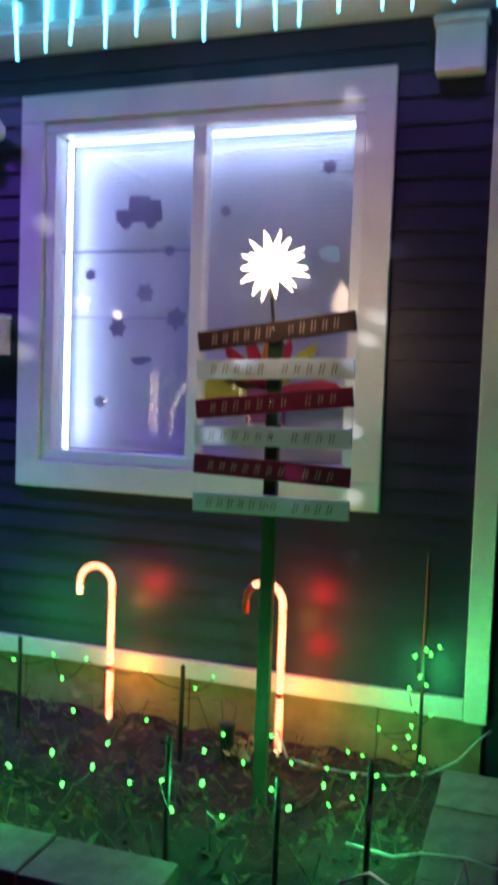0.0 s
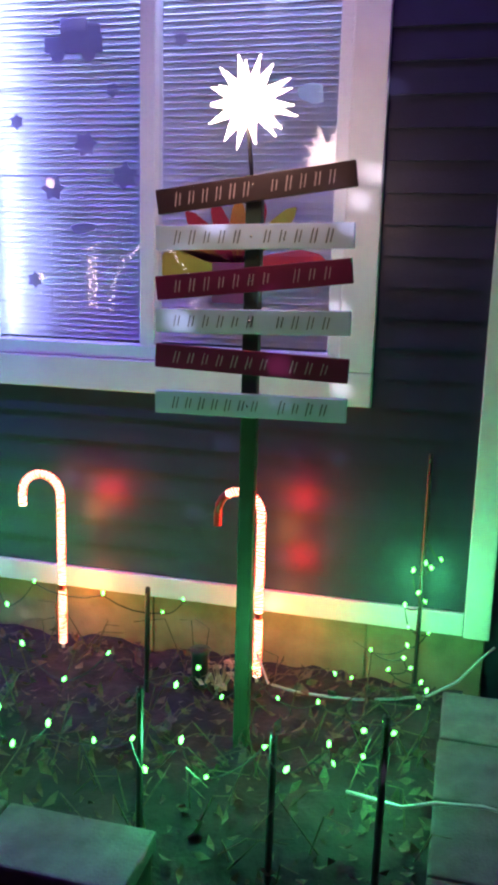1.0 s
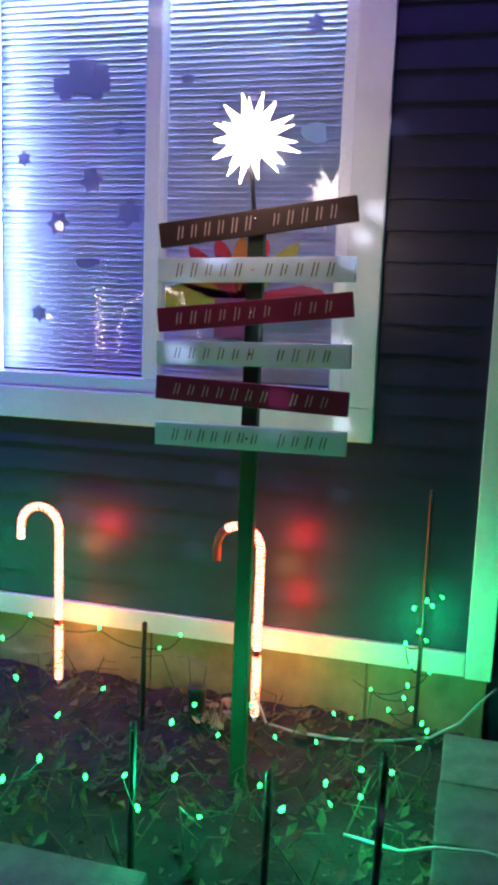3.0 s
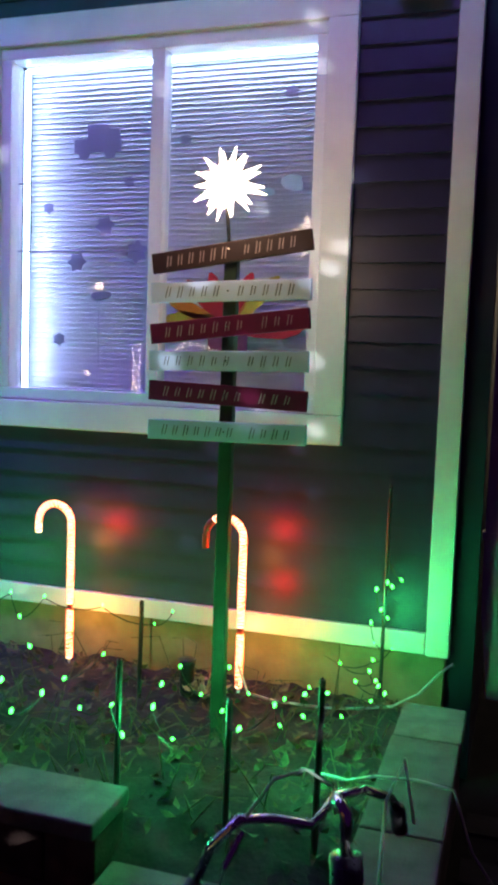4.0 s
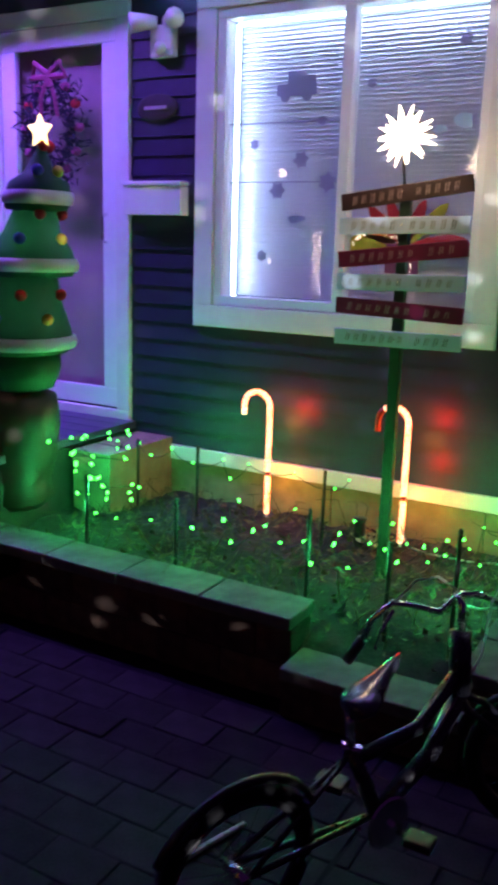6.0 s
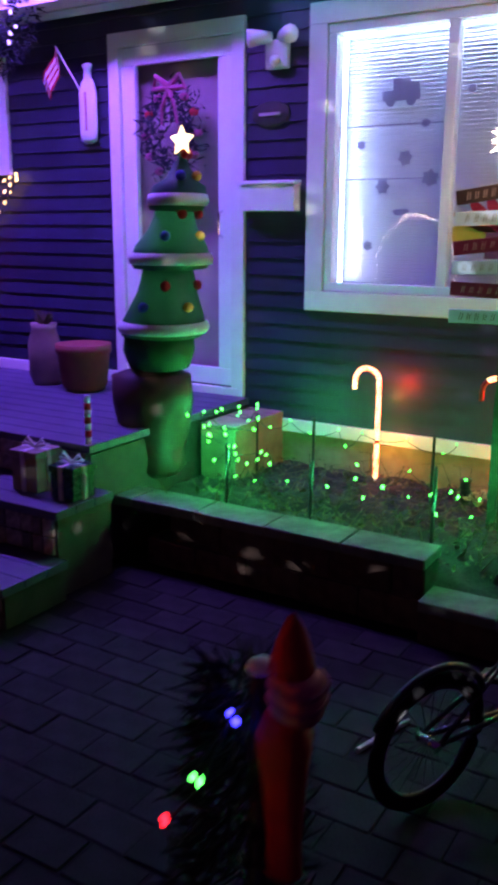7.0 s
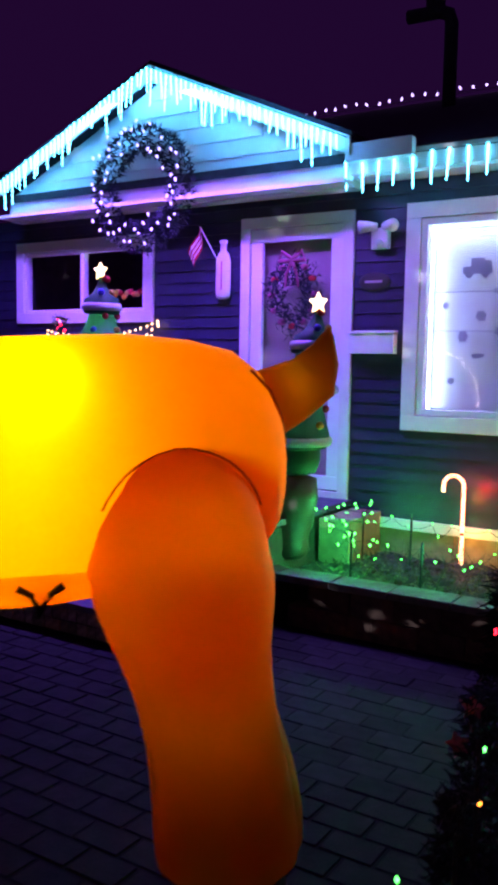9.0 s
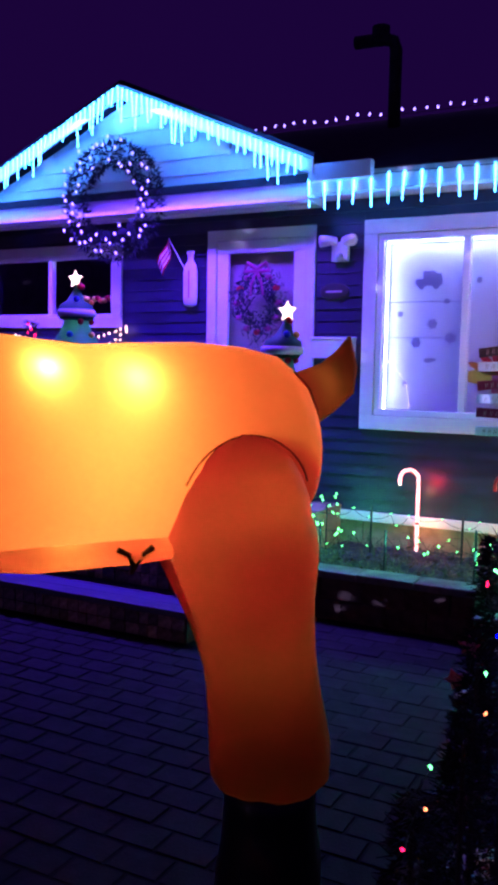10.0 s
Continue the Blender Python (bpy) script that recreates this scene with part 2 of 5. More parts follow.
def part(name, bm, mat, parent=None, label="", smooth=False):
    """Links a bmesh, in world places, as one mesh under a thing or a part."""
    me = bpy.data.meshes.new(name)
    org = ORG[parent.name] if parent else Vector()
    bmesh.ops.translate(bm, verts=bm.verts, vec=-org)
    bmesh.ops.recalc_face_normals(bm, faces=bm.faces)
    bm.to_mesh(me)
    bm.free()
    me.materials.append(mat)
    if smooth:
        me.shade_smooth()
    ob = new(name, me)
    if parent:
        ob.parent = parent
        ORG[ob.name] = org
    if label:
        ob["label"] = label
    return ob


def solo(name, bm, mat, label, category, kind="", group="", smooth=False):
    ob = part(name, bm, mat, None, "", smooth)
    ORG[ob.name] = Vector()
    return tagged(ob, label, category, group, kind)


def piece(name, me, m, parent):
    """One more object on a shared mesh, at m in the world."""
    ob = new(name, me)
    ob.parent = parent
    ob.matrix_basis = Matrix.Translation(-ORG[parent.name]) @ m
    return ob


def box(bm, x0, x1, y0, y1, z0, z1, bevel=0.0, m=None):
    r = bmesh.ops.create_cube(bm, size=1)
    mat4 = Matrix.Translation(((x0 + x1) / 2, (y0 + y1) / 2, (z0 + z1) / 2)) @ Matrix.Diagonal((x1 - x0, y1 - y0, z1 - z0, 1))
    bmesh.ops.transform(bm, matrix=(m @ mat4) if m else mat4, verts=r["verts"])
    if bevel:
        edges = list({e for v in r["verts"] for e in v.link_edges})
        bmesh.ops.bevel(bm, geom=edges, offset=bevel, segments=2, affect="EDGES", profile=0.6)
    return bm


def boxed(*a, **k):
    return box(bmesh.new(), *a, **k)


def ring_loft(bm, rings, cap=True):
    """Skins a row of rings of equal count."""
    rows = [[bm.verts.new(p) for p in ring] for ring in rings]
    n = len(rows[0])
    for a, b in zip(rows, rows[1:]):
        for i in range(n):
            bm.faces.new((a[i], a[(i + 1) % n], b[(i + 1) % n], b[i]))
    if cap:
        bm.faces.new(rows[0])
        bm.faces.new(rows[-1])
    return bm


def tube(bm, pts, radius, n=8, taper=None):
    pts = [Vector(p) for p in pts]
    rings = []
    up = Vector((0.13, 0.21, 0.97)).normalized()
    for i, p in enumerate(pts):
        d = (pts[min(i + 1, len(pts) - 1)] - pts[max(i - 1, 0)]).normalized()
        a = d.cross(up)
        if a.length < 0.05:
            a = d.cross(Vector((1, 0, 0)))
        a.normalize()
        b = d.cross(a).normalized()
        r = radius if taper is None else radius * (1 + (taper - 1) * i / (len(pts) - 1))
        rings.append([p + r * (math.cos(t) * a + math.sin(t) * b) for t in (2 * math.pi * k / n for k in range(n))])
    return ring_loft(bm, rings)


def lathe(bm, profile, centre=(0, 0), n=28, squash=1.0, wobble=0.0):
    rings = []
    for r, z in profile:
        rings.append([(centre[0] + max(r, 0.001) * math.cos(t) * (1 + wobble * math.sin(3 * t + 9 * z)), centre[1] + squash * max(r, 0.001) * math.sin(t) * (1 + wobble * math.sin(3 * t + 9 * z)), z)
                      for t in (2 * math.pi * k / n for k in range(n))])
    return ring_loft(bm, rings)


def ball(bm, at, r, sx=1, sy=1, sz=1, n=12):
    g = bmesh.ops.create_uvsphere(bm, u_segments=n, v_segments=max(6, n * 2 // 3), radius=r)
    bmesh.ops.transform(bm, matrix=Matrix.Translation(at) @ Matrix.Diagonal((sx, sy, sz, 1)), verts=g["verts"])
    return bm


def mesh_of(name, bm, mat, smooth=False):
    me = bpy.data.meshes.new(name)
    bmesh.ops.recalc_face_normals(bm, faces=bm.faces)
    bm.to_mesh(me)
    bm.free()
    me.materials.append(mat)
    if smooth:
        me.shade_smooth()
    return me


def sag(a, b, drop, n=9):
    a, b = Vector(a), Vector(b)
    return [a.lerp(b, t) - Vector((0, 0, drop * 4 * t * (1 - t))) for t in (k / (n - 1) for k in range(n))]


def star_bm(at, points, r_out, r_in, depth, turn=0.0):
    """A flat five-pointed star with a raised middle, facing -y."""
    bm = bmesh.new()
    rim = []
    for k in range(points * 2):
        t = turn + math.pi / 2 + math.pi * k / points
        r = r_out if k % 2 == 0 else r_in
        rim.append(bm.verts.new((at[0] + r * math.cos(t), at[1], at[2] + r * math.sin(t))))
    f, b = bm.verts.new((at[0], at[1] - depth, at[2])), bm.verts.new((at[0], at[1] + depth, at[2]))
    for k in range(points * 2):
        bm.faces.new((rim[k], rim[(k + 1) % (points * 2)], f))
        bm.faces.new((rim[(k + 1) % (points * 2)], rim[k], b))
    return bm


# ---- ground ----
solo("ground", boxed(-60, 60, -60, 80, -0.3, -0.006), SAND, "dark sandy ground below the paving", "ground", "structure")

# ---- house ----
WY = 3.3
WIN = (-2.06, -0.43, 1.24, 2.93)
DOOR = (-3.53, -2.49, 0.72, 2.92)
LWIN = (-6.22, -4.47, 2.08, 2.87)


def wall_core(bm, x0, x1, z0, z1, holes):
    """Wall sheet with rectangular openings through it, cut into boxes."""
    xs = sorted({x0, x1, *[h[0] for h in holes], *[h[1] for h in holes]})
    for a, b in zip(xs, xs[1:]):
        cuts = sorted([(h[2], h[3]) for h in holes if h[0] <= a and h[1] >= b])
        z = z0
        for c, d in cuts:
            if c > z:
                box(bm, a, b, WY + 0.004, WY + 0.12, z, c)
            z = d
        if z < z1:
            box(bm, a, b, WY + 0.004, WY + 0.12, z, z1)
    return bm


HOLES = [(WIN[0] + 0.11, WIN[1] - 0.10, WIN[2] + 0.11, WIN[3] - 0.11), (DOOR[0] + 0.09, DOOR[1] - 0.09, DOOR[2], DOOR[3] - 0.09), (LWIN[0] + 0.11, LWIN[1] - 0.11, LWIN[2] + 0.1, LWIN[3] - 0.1)]
wall_front = solo("wall_south", wall_core(bmesh.new(), -9.5, -0.005, 0.47, 3.10, HOLES), SIDING, "dark navy lap-sided house wall at night", "wall", "structure")

# ---- window over the bed ----
def frame_bars(bm, x0, x1, z0, z1, w, y0, y1, bevel=0.006):
    box(bm, x0, x1, y0, y1, z1 - w, z1, bevel)
    box(bm, x0, x1, y0, y1, z0, z0 + w, bevel)
    box(bm, x0, x0 + w, y0, y1, z0 + w, z1 - w, bevel)
    box(bm, x1 - w, x1, y0, y1, z0 + w, z1 - w, bevel)
    return bm
win = thing("window_1", (-1.245, WY, WIN[2]), "wide white sliding window with blinds, lit from inside", "window", kind="structure")
part("window_trim", frame_bars(bmesh.new(), *WIN, 0.115, WY - 0.035, WY - 0.001), WHITE, win)
part("window_frame", frame_bars(bmesh.new(), WIN[0] + 0.117, WIN[1] - 0.107, WIN[2] + 0.117, WIN[3] - 0.117, 0.05, WY - 0.02, WY + 0.07), VINYL, win)
part("mullion", boxed(-1.257, -1.200, WY - 0.015, WY + 0.06, 1.395, 2.765, 0.006), VINYL, win)
part("pane", boxed(-1.90, -1.257, WY + 0.03, WY + 0.036, 1.40, 2.77), PANE, win).visible_shadow = False
part("pane", boxed(-1.200, -0.58, WY + 0.02, WY + 0.026, 1.40, 2.77), PANE, win).visible_shadow = False
# thin grey bars draw the two dark lines across the left pane
for z in (2.27, 1.985):
    part("thin_bar", boxed(-1.895, -1.258, WY + 0.040, WY + 0.046, z, z + 0.006), STICKER, win)
# room behind
room = bmesh.new()
for b in ((-2.4, -0.1, 3.44, 6.5, 0.6, 0.66), (-2.4, -0.1, 3.44, 6.5, 3.05, 3.1), (-2.45, -2.4, 3.44, 6.5, 0.6, 3.1), (-0.12, -0.07, 3.44, 6.5, 0.6, 3.1), (-2.4, -0.1, 6.5, 6.55, 0.6, 3.1)):
    box(room, *b)
solo("wall_room", room, ROOM, "plain painted walls of the lit room", "wall", "structure")
blind = thing("window_blind", (-1.24, WY + 0.12, 2.77), "white horizontal slatted blind hung inside the window", "blind")
slat = bmesh.new()
box(slat, -0.665, 0.655, -0.013, 0.013, -0.0008, 0.0008, m=pose(0, 0, 0, 58, 0, 0))
slat_me = mesh_of("slat", slat, BLIND)
for k in range(62):
    piece("slat", slat_me, pose(-1.24, WY + 0.16, 2.76 - 0.022 * k), blind)
part("head_rail", boxed(-1.92, -0.56, WY + 0.14, WY + 0.18, 2.77, 2.80), VINYL, blind)

# ---- trim ----
solo("trim_corner", boxed(-0.075, 0.012, WY - 0.03, WY + 0.06, 0.47, 3.2, 0.005), WHITE, "white corner board of the house", "trim", "structure")
solo("trim_skirt", boxed(-9.5, -0.077, WY - 0.028, WY - 0.001, 0.475, 0.555, 0.005), WHITE, "white band along the foot of the siding", "trim", "structure")
solo("wall_skirting", boxed(-9.5, 0.0, WY + 0.01, WY + 0.05, 0.0, 0.47), SKIRT, "tan panel skirting under the house", "wall", "structure")
solo("wall_east", boxed(0.0, 0.1, WY + 0.02, 11, 0.0, 3.25), SIDING, "dark side wall of the house", "wall", "structure")
solo("wall_west", boxed(-9.6, -9.5, WY, 11, 0.0, 3.25), SIDING, "dark far side wall of the house", "wall", "structure")
solo("wall_north", boxed(-9.5, 0.0, 11, 11.1, 0.0, 3.25), SIDING, "dark back wall of the house", "wall", "structure")

# ---- door ----
door = thing("door_1", (-3.01, WY, DOOR[2]), "closed white storm door with a full glass pane", "door", kind="structure")
part("door_trim", frame_bars(bmesh.new(), DOOR[0], DOOR[1], DOOR[2] - 0.1, DOOR[3], 0.09, WY - 0.035, WY - 0.001), WHITE, door)
part("door_frame", frame_bars(bmesh.new(), DOOR[0] + 0.092, DOOR[1] - 0.092, DOOR[2], DOOR[3] - 0.092, 0.11, WY - 0.01, WY + 0.03), VINYL, door)
part("pane", boxed(DOOR[0] + 0.2, DOOR[1] - 0.2, WY + 0.01, WY + 0.016, DOOR[2] + 0.11, DOOR[3] - 0.2), PANE, door).visible_shadow = False
part("inner_door", boxed(DOOR[0] + 0.09, DOOR[1] - 0.09, WY + 0.09, WY + 0.119, DOOR[2], DOOR[3] - 0.09), PALEDOOR, door)

# ---- sign post ----
sign = thing("sign_post", (-0.705, 2.74, 0.25), "green post with six painted boards on it", "sign post")
part("post", boxed(-0.73, -0.685, 2.73, 2.765, 0.2, 1.93, 0.004), GREENPOST, sign)
BOARDS = [(1.855, 1.932, BROWNBOARD), (1.762, 1.778, GREYBOARD), (1.626, 1.688, REDBOARD), (1.538, 1.551, GREYBOARD), (1.441, 1.424, REDBOARD), (1.310, 1.317, GREYBOARD)]
WORDS = [(6, 5), (5, 5), (7, 3), (6, 4), (7, 3), (7, 4)]
for (zl, zr, mat), words in zip(BOARDS, WORDS):
    tilt = math.degrees(math.atan2(zr - zl, 0.54))
    m = pose(-0.704, 2.719, (zl + zr) / 2, 0, -tilt, 0)
    board = part("board", boxed(-0.273, 0.273, -0.009, 0.009, -0.033, 0.033, 0.003, m=m), mat, sign)
    bm = bmesh.new()
    step = 0.46 / (sum(words) + len(words) - 1)
    x = -0.23 + step / 2
    for count in words:
        for k in range(count):
            w, h = random.uniform(0.0012, 0.0018), random.uniform(0.015, 0.020)
            for side in (-0.0056, 0.0056):
                box(bm, -w, w, -0.0008, 0.0008, -h, h, m=m @ pose(x + side, -0.0102, 0, 0, 13, 0))
                h *= random.uniform(0.75, 1.0)
            x += step
        x += step
    tagged(part("lettering", bm, INK if mat is GREYBOARD else PALEINK, board, "row of plain letter bars"), kind="stuff")
for zb in (1.90, 1.77, 1.657, 1.545, 1.432, 1.313):
    part("screw", ball(bmesh.new(), (-0.706, 2.709, zb), 0.004, n=8), CHROME, sign)
star = thing("moravian_star", (-0.725, 2.72, 1.93), "glowing many-pointed white star lantern", "star lantern")
part("shell", ball(bmesh.new(), (-0.725, 2.72, 2.11), 0.056), STAR, star, smooth=True)
spike_me = mesh_of("spike", tube(bmesh.new(), [(0, 0, 0.03), (0, 0, 0.125)], 0.020, 4, 0.04), STAR)
for k in range(34):
    zc = 1 - 2 * (k + 0.5) / 34
    a = k * 2.39996
    d = Vector((math.sqrt(1 - zc * zc) * math.cos(a), math.sqrt(1 - zc * zc) * math.sin(a), zc))
    piece("spike", spike_me, Matrix.Translation((-0.725, 2.72, 2.11)) @ d.to_track_quat("Z", "Y").to_matrix().to_4x4() @ Matrix.Diagonal((1, 1, (0.95, 1.08, 0.84, 1.0, 0.90)[k % 5], 1)), star)
part("stem", tube(bmesh.new(), [(-0.715, 2.735, 1.92), (-0.725, 2.72, 2.06)], 0.006, 6), BLACK, star)

# ---- candy canes ----
twist_me = mesh_of("twist", tube(bmesh.new(), [(0.0148 * math.cos(t), 0.0148 * math.sin(t), 0) for t in (2 * math.pi * k / 10 for k in range(11))], 0.0030, 5), CANE_STRIPE)
def cane(x, y, z0, z1, whole=True):
    ob = thing("candy_cane", (x, y, z0), "lit plastic candy cane stake glowing warm white", "candy cane", "candy canes in the bed")
    r = 0.075
    pts = [(x, y, z0 + (z1 - r - z0) * k / 8) for k in range(9)] + [(x - r + r * math.cos(t), y, z1 - r + r * math.sin(t)) for t in (math.pi * k / 10 for k in range(1, 11))] + [(x - 2 * r, y, z1 - r - 0.05)]
    z_joint = z0 + 0.36 * (z1 - z0)
    low = [(x, y, z0 + 0.02 + (z_joint - 0.012 - z0 - 0.02) * k / 10) for k in range(11)]
    high = [(x, y, z_joint + 0.012 + (z1 - r - z_joint - 0.012) * k / 14) for k in range(15)] + pts[9:]
    for name, path in (("lower_tube", low), ("upper_tube", high if whole else high[:-4])):
        bm = tube(bmesh.new(), path, 0.0135, 10)
        part(name, bm, CANE, ob, smooth=True)
        for j in range(0, len(path) - 1):
            p, q = Vector(path[j]), Vector(path[j + 1])
            for f in (0.25, 0.75):
                c = p.lerp(q, f)
                d = (q - p).normalized()
                piece("twist", twist_me, Matrix.Translation(c) @ d.to_track_quat("Z", "Y").to_matrix().to_4x4() @ pose(0, 0, 0, 24, 0, 40 * j), ob)
    part("collar", tube(bmesh.new(), [(x, y, z_joint - 0.013), (x, y, z_joint + 0.013)], 0.012, 10), CANE_RED, ob, "dark red joint")
    part("stake", tube(bmesh.new(), [(x, y, z0 - 0.12), (x, y, z0 + 0.02)], 0.006, 6), VINYL, ob)
    if not whole:
        part("tip", tube(bmesh.new(), high[-5:], 0.0145, 10), CANE_RED, ob, "unlit red tip", smooth=True)
    return ob
cane(-1.50, 3.14, 0.29, 0.945)
cane(-0.75, 3.10, 0.29, 0.96, False)


# LED strips round the inside of the window
strip = thing("led_strip", (-1.88, 3.40, 1.40), "glowing bluish white LED strip round the window", "light strip")
part("side_strip", boxed(-1.905, -1.893, 3.40, 3.43, 1.40, 2.76, 0.002), LED, strip)
part("top_strip", boxed(-1.89, -0.58, 3.40, 3.43, 2.757, 2.767, 0.002), LED, strip)


# stickers on the panes: flat paper cut-outs
def sticker(x, z, w, h, mat, label, sides=9):
    bm = bmesh.new()
    y0 = 3.398 + random.uniform(0, 0.012)
    ring = [(x + w * math.cos(t) * random.uniform(0.6, 1.15), z + h * math.sin(t) * random.uniform(0.6, 1.15)) for t in (2 * math.pi * k / sides for k in range(sides))]
    ring_loft(bm, [[(px, y, pz) for px, pz in ring] for y in (y0, y0 + 0.002)])
    solo("window_sticker", bm, mat, label, "sticker", group="stickers in the window")


truck = thing("window_sticker", (-1.55, 3.40, 2.40), "grey paper cut-out of a pickup truck inside the window", "sticker", "stickers in the window")
for x0, x1, z0, z1, y in ((-1.66, -1.44, 2.405, 2.46, 3.398), (-1.60, -1.50, 2.455, 2.52, 3.401), (-1.505, -1.45, 2.455, 2.50, 3.404)):
    part("panel", boxed(x0, x1, y, y + 0.002, z0, z1), STICKER, truck)
for x in (-1.61, -1.49):
    disc = lathe(bmesh.new(), [(0.026, 0), (0.026, 0.002)], (0, 0), 16)
    bmesh.ops.transform(disc, matrix=pose(x, 3.396, 2.40, 90, 0, 0), verts=disc.verts)
    part("wheel", disc, STICKER, truck)
for x, z, r in ((-1.15, 2.44, 0.03), (-1.78, 2.18, 0.032), (-1.51, 2.10, 0.05), (-1.64, 1.95, 0.05), (-1.36, 1.99, 0.055), (-1.40, 2.28, 0.03), (-0.71, 2.60, 0.036), (-1.72, 1.62, 0.035)):
    tagged(part("window_sticker", star_bm((x, 3.40, z), 6, r, r * 0.62, 0.0015, random.random()), STICKER), "small grey paper star stuck inside the window", "sticker", "stickers in the window")
sticker(-1.53, 1.81, 0.06, 0.022, STICKER, "long grey paper cut-out stuck inside the window")
for x, z, w, h in ((-0.70, 2.26, 0.055, 0.045), (-0.80, 2.22, 0.04, 0.02)):
    sticker(x, z, w, h, SNOWPAPER, "pale paper cut-out stuck inside the window")

# paper fan of feathers behind the boards
fan = thing("paper_feather_fan", (-0.93, 3.38, 1.60), "paper fan of yellow, orange and red feathers in the window", "paper decoration")
for ang, length, wide, mat in ((178, 0.30, 0.060, YELLOWCLOTH), (157, 0.30, 0.03, ORANGECLOTH), (135, 0.27, 0.03, REDCLOTH2), (112, 0.24, 0.03, REDCLOTH2), (90, 0.23, 0.03, ORANGECLOTH), (68, 0.24, 0.03, REDCLOTH2), (46, 0.29, 0.03, YELLOWCLOTH), (4, 0.32, 0.055, REDCLOTH2)):
    bm = bmesh.new()
    prof = [(0.03, 0.3), (0.35, 0.8), (0.7, 1.0), (0.9, 0.7), (1.0, 0.15)]
    ring = [(length * u, wide * v) for u, v in prof] + [(length * u, -wide * v) for u, v in reversed(prof)]
    c, s = math.cos(radians(ang)), math.sin(radians(ang))
    ring_loft(bm, [[(-0.93 + u * c - v * s, y, 1.68 + u * s + v * c) for u, v in ring] for y in (3.376, 3.380)])
    part("feather", bm, mat, fan)
part("body", boxed(-1.02, -0.85, 3.370, 3.375, 1.56, 1.70, 0.002), LILAC, fan)

# ---- door furniture and wall fixtures ----
part("door_handle", tube(bmesh.new(), [(-2.66, WY - 0.012, 1.66), (-2.66, WY - 0.05, 1.68), (-2.66, WY - 0.05, 1.80), (-2.66, WY - 0.012, 1.82)], 0.009, 8), CHROME, door)
wr = thing("door_wreath", (-3.0, WY - 0.03, 2.25), "dark bow-trimmed wreath hung on the door", "wreath")
bm = bmesh.new()
for k in range(620):
    t, q = random.uniform(0, 2 * math.pi), random.uniform(0, 2 * math.pi)
    rr = 0.17 + 0.11 * math.cos(q) * random.random()
    p = Vector((-3.0 + rr * math.cos(t), WY - 0.03 - abs(0.05 * math.sin(q)), 2.28 + 1.25 * rr * math.sin(t)))
    d = Vector((random.gauss(0, 1), random.gauss(-0.5, 0.5), random.gauss(0, 1))).normalized() * random.uniform(0.03, 0.07)
    tube(bm, [p, p + d], 0.007, 3, 0.2)
part("needles", bm, WREATHGREEN, wr)
for k in range(12):
    t = 2 * math.pi * k / 12
    part("ribbon", ball(bmesh.new(), (-3.0 + 0.20 * math.cos(t), WY - 0.07, 2.28 + 0.25 * math.sin(t)), 0.032, 1.2, 0.5, 0.8, 8), REDCLOTH if k % 4 == 1 else LILAC, wr)

for sgn in (-1, 1):
    part("bow_loop", tube(bmesh.new(), [(-3.0, WY - 0.09, 2.56), (-3.0 + sgn * 0.09, WY - 0.10, 2.62), (-3.0 + sgn * 0.12, WY - 0.09, 2.55), (-3.0, WY - 0.09, 2.55)], 0.018, 7), LILAC, wr, "dark plum bow")
    part("bow_tail", tube(bmesh.new(), [(-3.0, WY - 0.09, 2.55), (-3.0 + sgn * 0.05, WY - 0.10, 2.44), (-3.0 + sgn * 0.06, WY - 0.09, 2.34)], 0.016, 6, 0.6), LILAC, wr, "dark plum bow")
mail = thing("mailbox", (-2.30, WY, 1.81), "white wall mailbox with a sloping lid", "mailbox")
part("body", boxed(-2.485, -2.11, WY - 0.09, WY - 0.012, 1.815, 1.965, 0.006), WHITE, mail)
part("lid", boxed(-2.49, -2.105, WY - 0.10, WY - 0.012, 1.967, 1.99, 0.006), WHITE, mail)


def flood_light(x, z, s=1.0):
    ob = thing("flood_light", (x, WY, z), "unlit white twin-headed wall flood light", "flood light", "wall flood lights")
    part("plate", boxed(x - 0.07 * s, x + 0.07 * s, WY - 0.06, WY - 0.012, z - 0.11 * s, z + 0.04 * s, 0.012), WHITE, ob)
    for sx in (-1, 1):
        part("head", tube(bmesh.new(), [(x + sx * 0.03 * s, WY - 0.05, z + 0.05 * s), (x + sx * 0.08 * s, WY - 0.09, z + 0.05 * s), (x + sx * 0.13 * s, WY - 0.14, z + 0.04 * s)], 0.028 * s, 10, 1.7), WHITE, ob, smooth=True)
    part("sensor", ball(bmesh.new(), (x, WY - 0.07, z - 0.07 * s), 0.03 * s, n=10), VINYL, ob, smooth=True)


flood_light(-2.26, 2.72, 1.05)
meter = thing("utility_box", (-0.20, WY, 2.87), "white utility box with a cable loop on the wall", "utility box")
part("case", boxed(-0.29, -0.11, WY - 0.09, WY - 0.012, 2.87, 3.04, 0.012), WHITE, meter)
part("cover", boxed(-0.30, -0.10, WY - 0.10, WY - 0.012, 3.042, 3.07, 0.008), WHITE, meter)
part("cable", tube(bmesh.new(), [(-0.25, WY - 0.05, 3.07), (-0.30, WY - 0.07, 3.06), (-0.315, WY - 0.07, 2.98), (-0.292, WY - 0.07, 2.94)], 0.006, 6), WIRE, meter)
plaque = thing("wall_plaque", (-2.31, WY, 2.36), "dark oval wooden plaque on the siding", "plaque")
part("panel", ball(bmesh.new(), (-2.31, WY - 0.02, 2.365), 0.13, 1.0, 0.12, 0.55, 20), DARKWOOD, plaque, smooth=True)
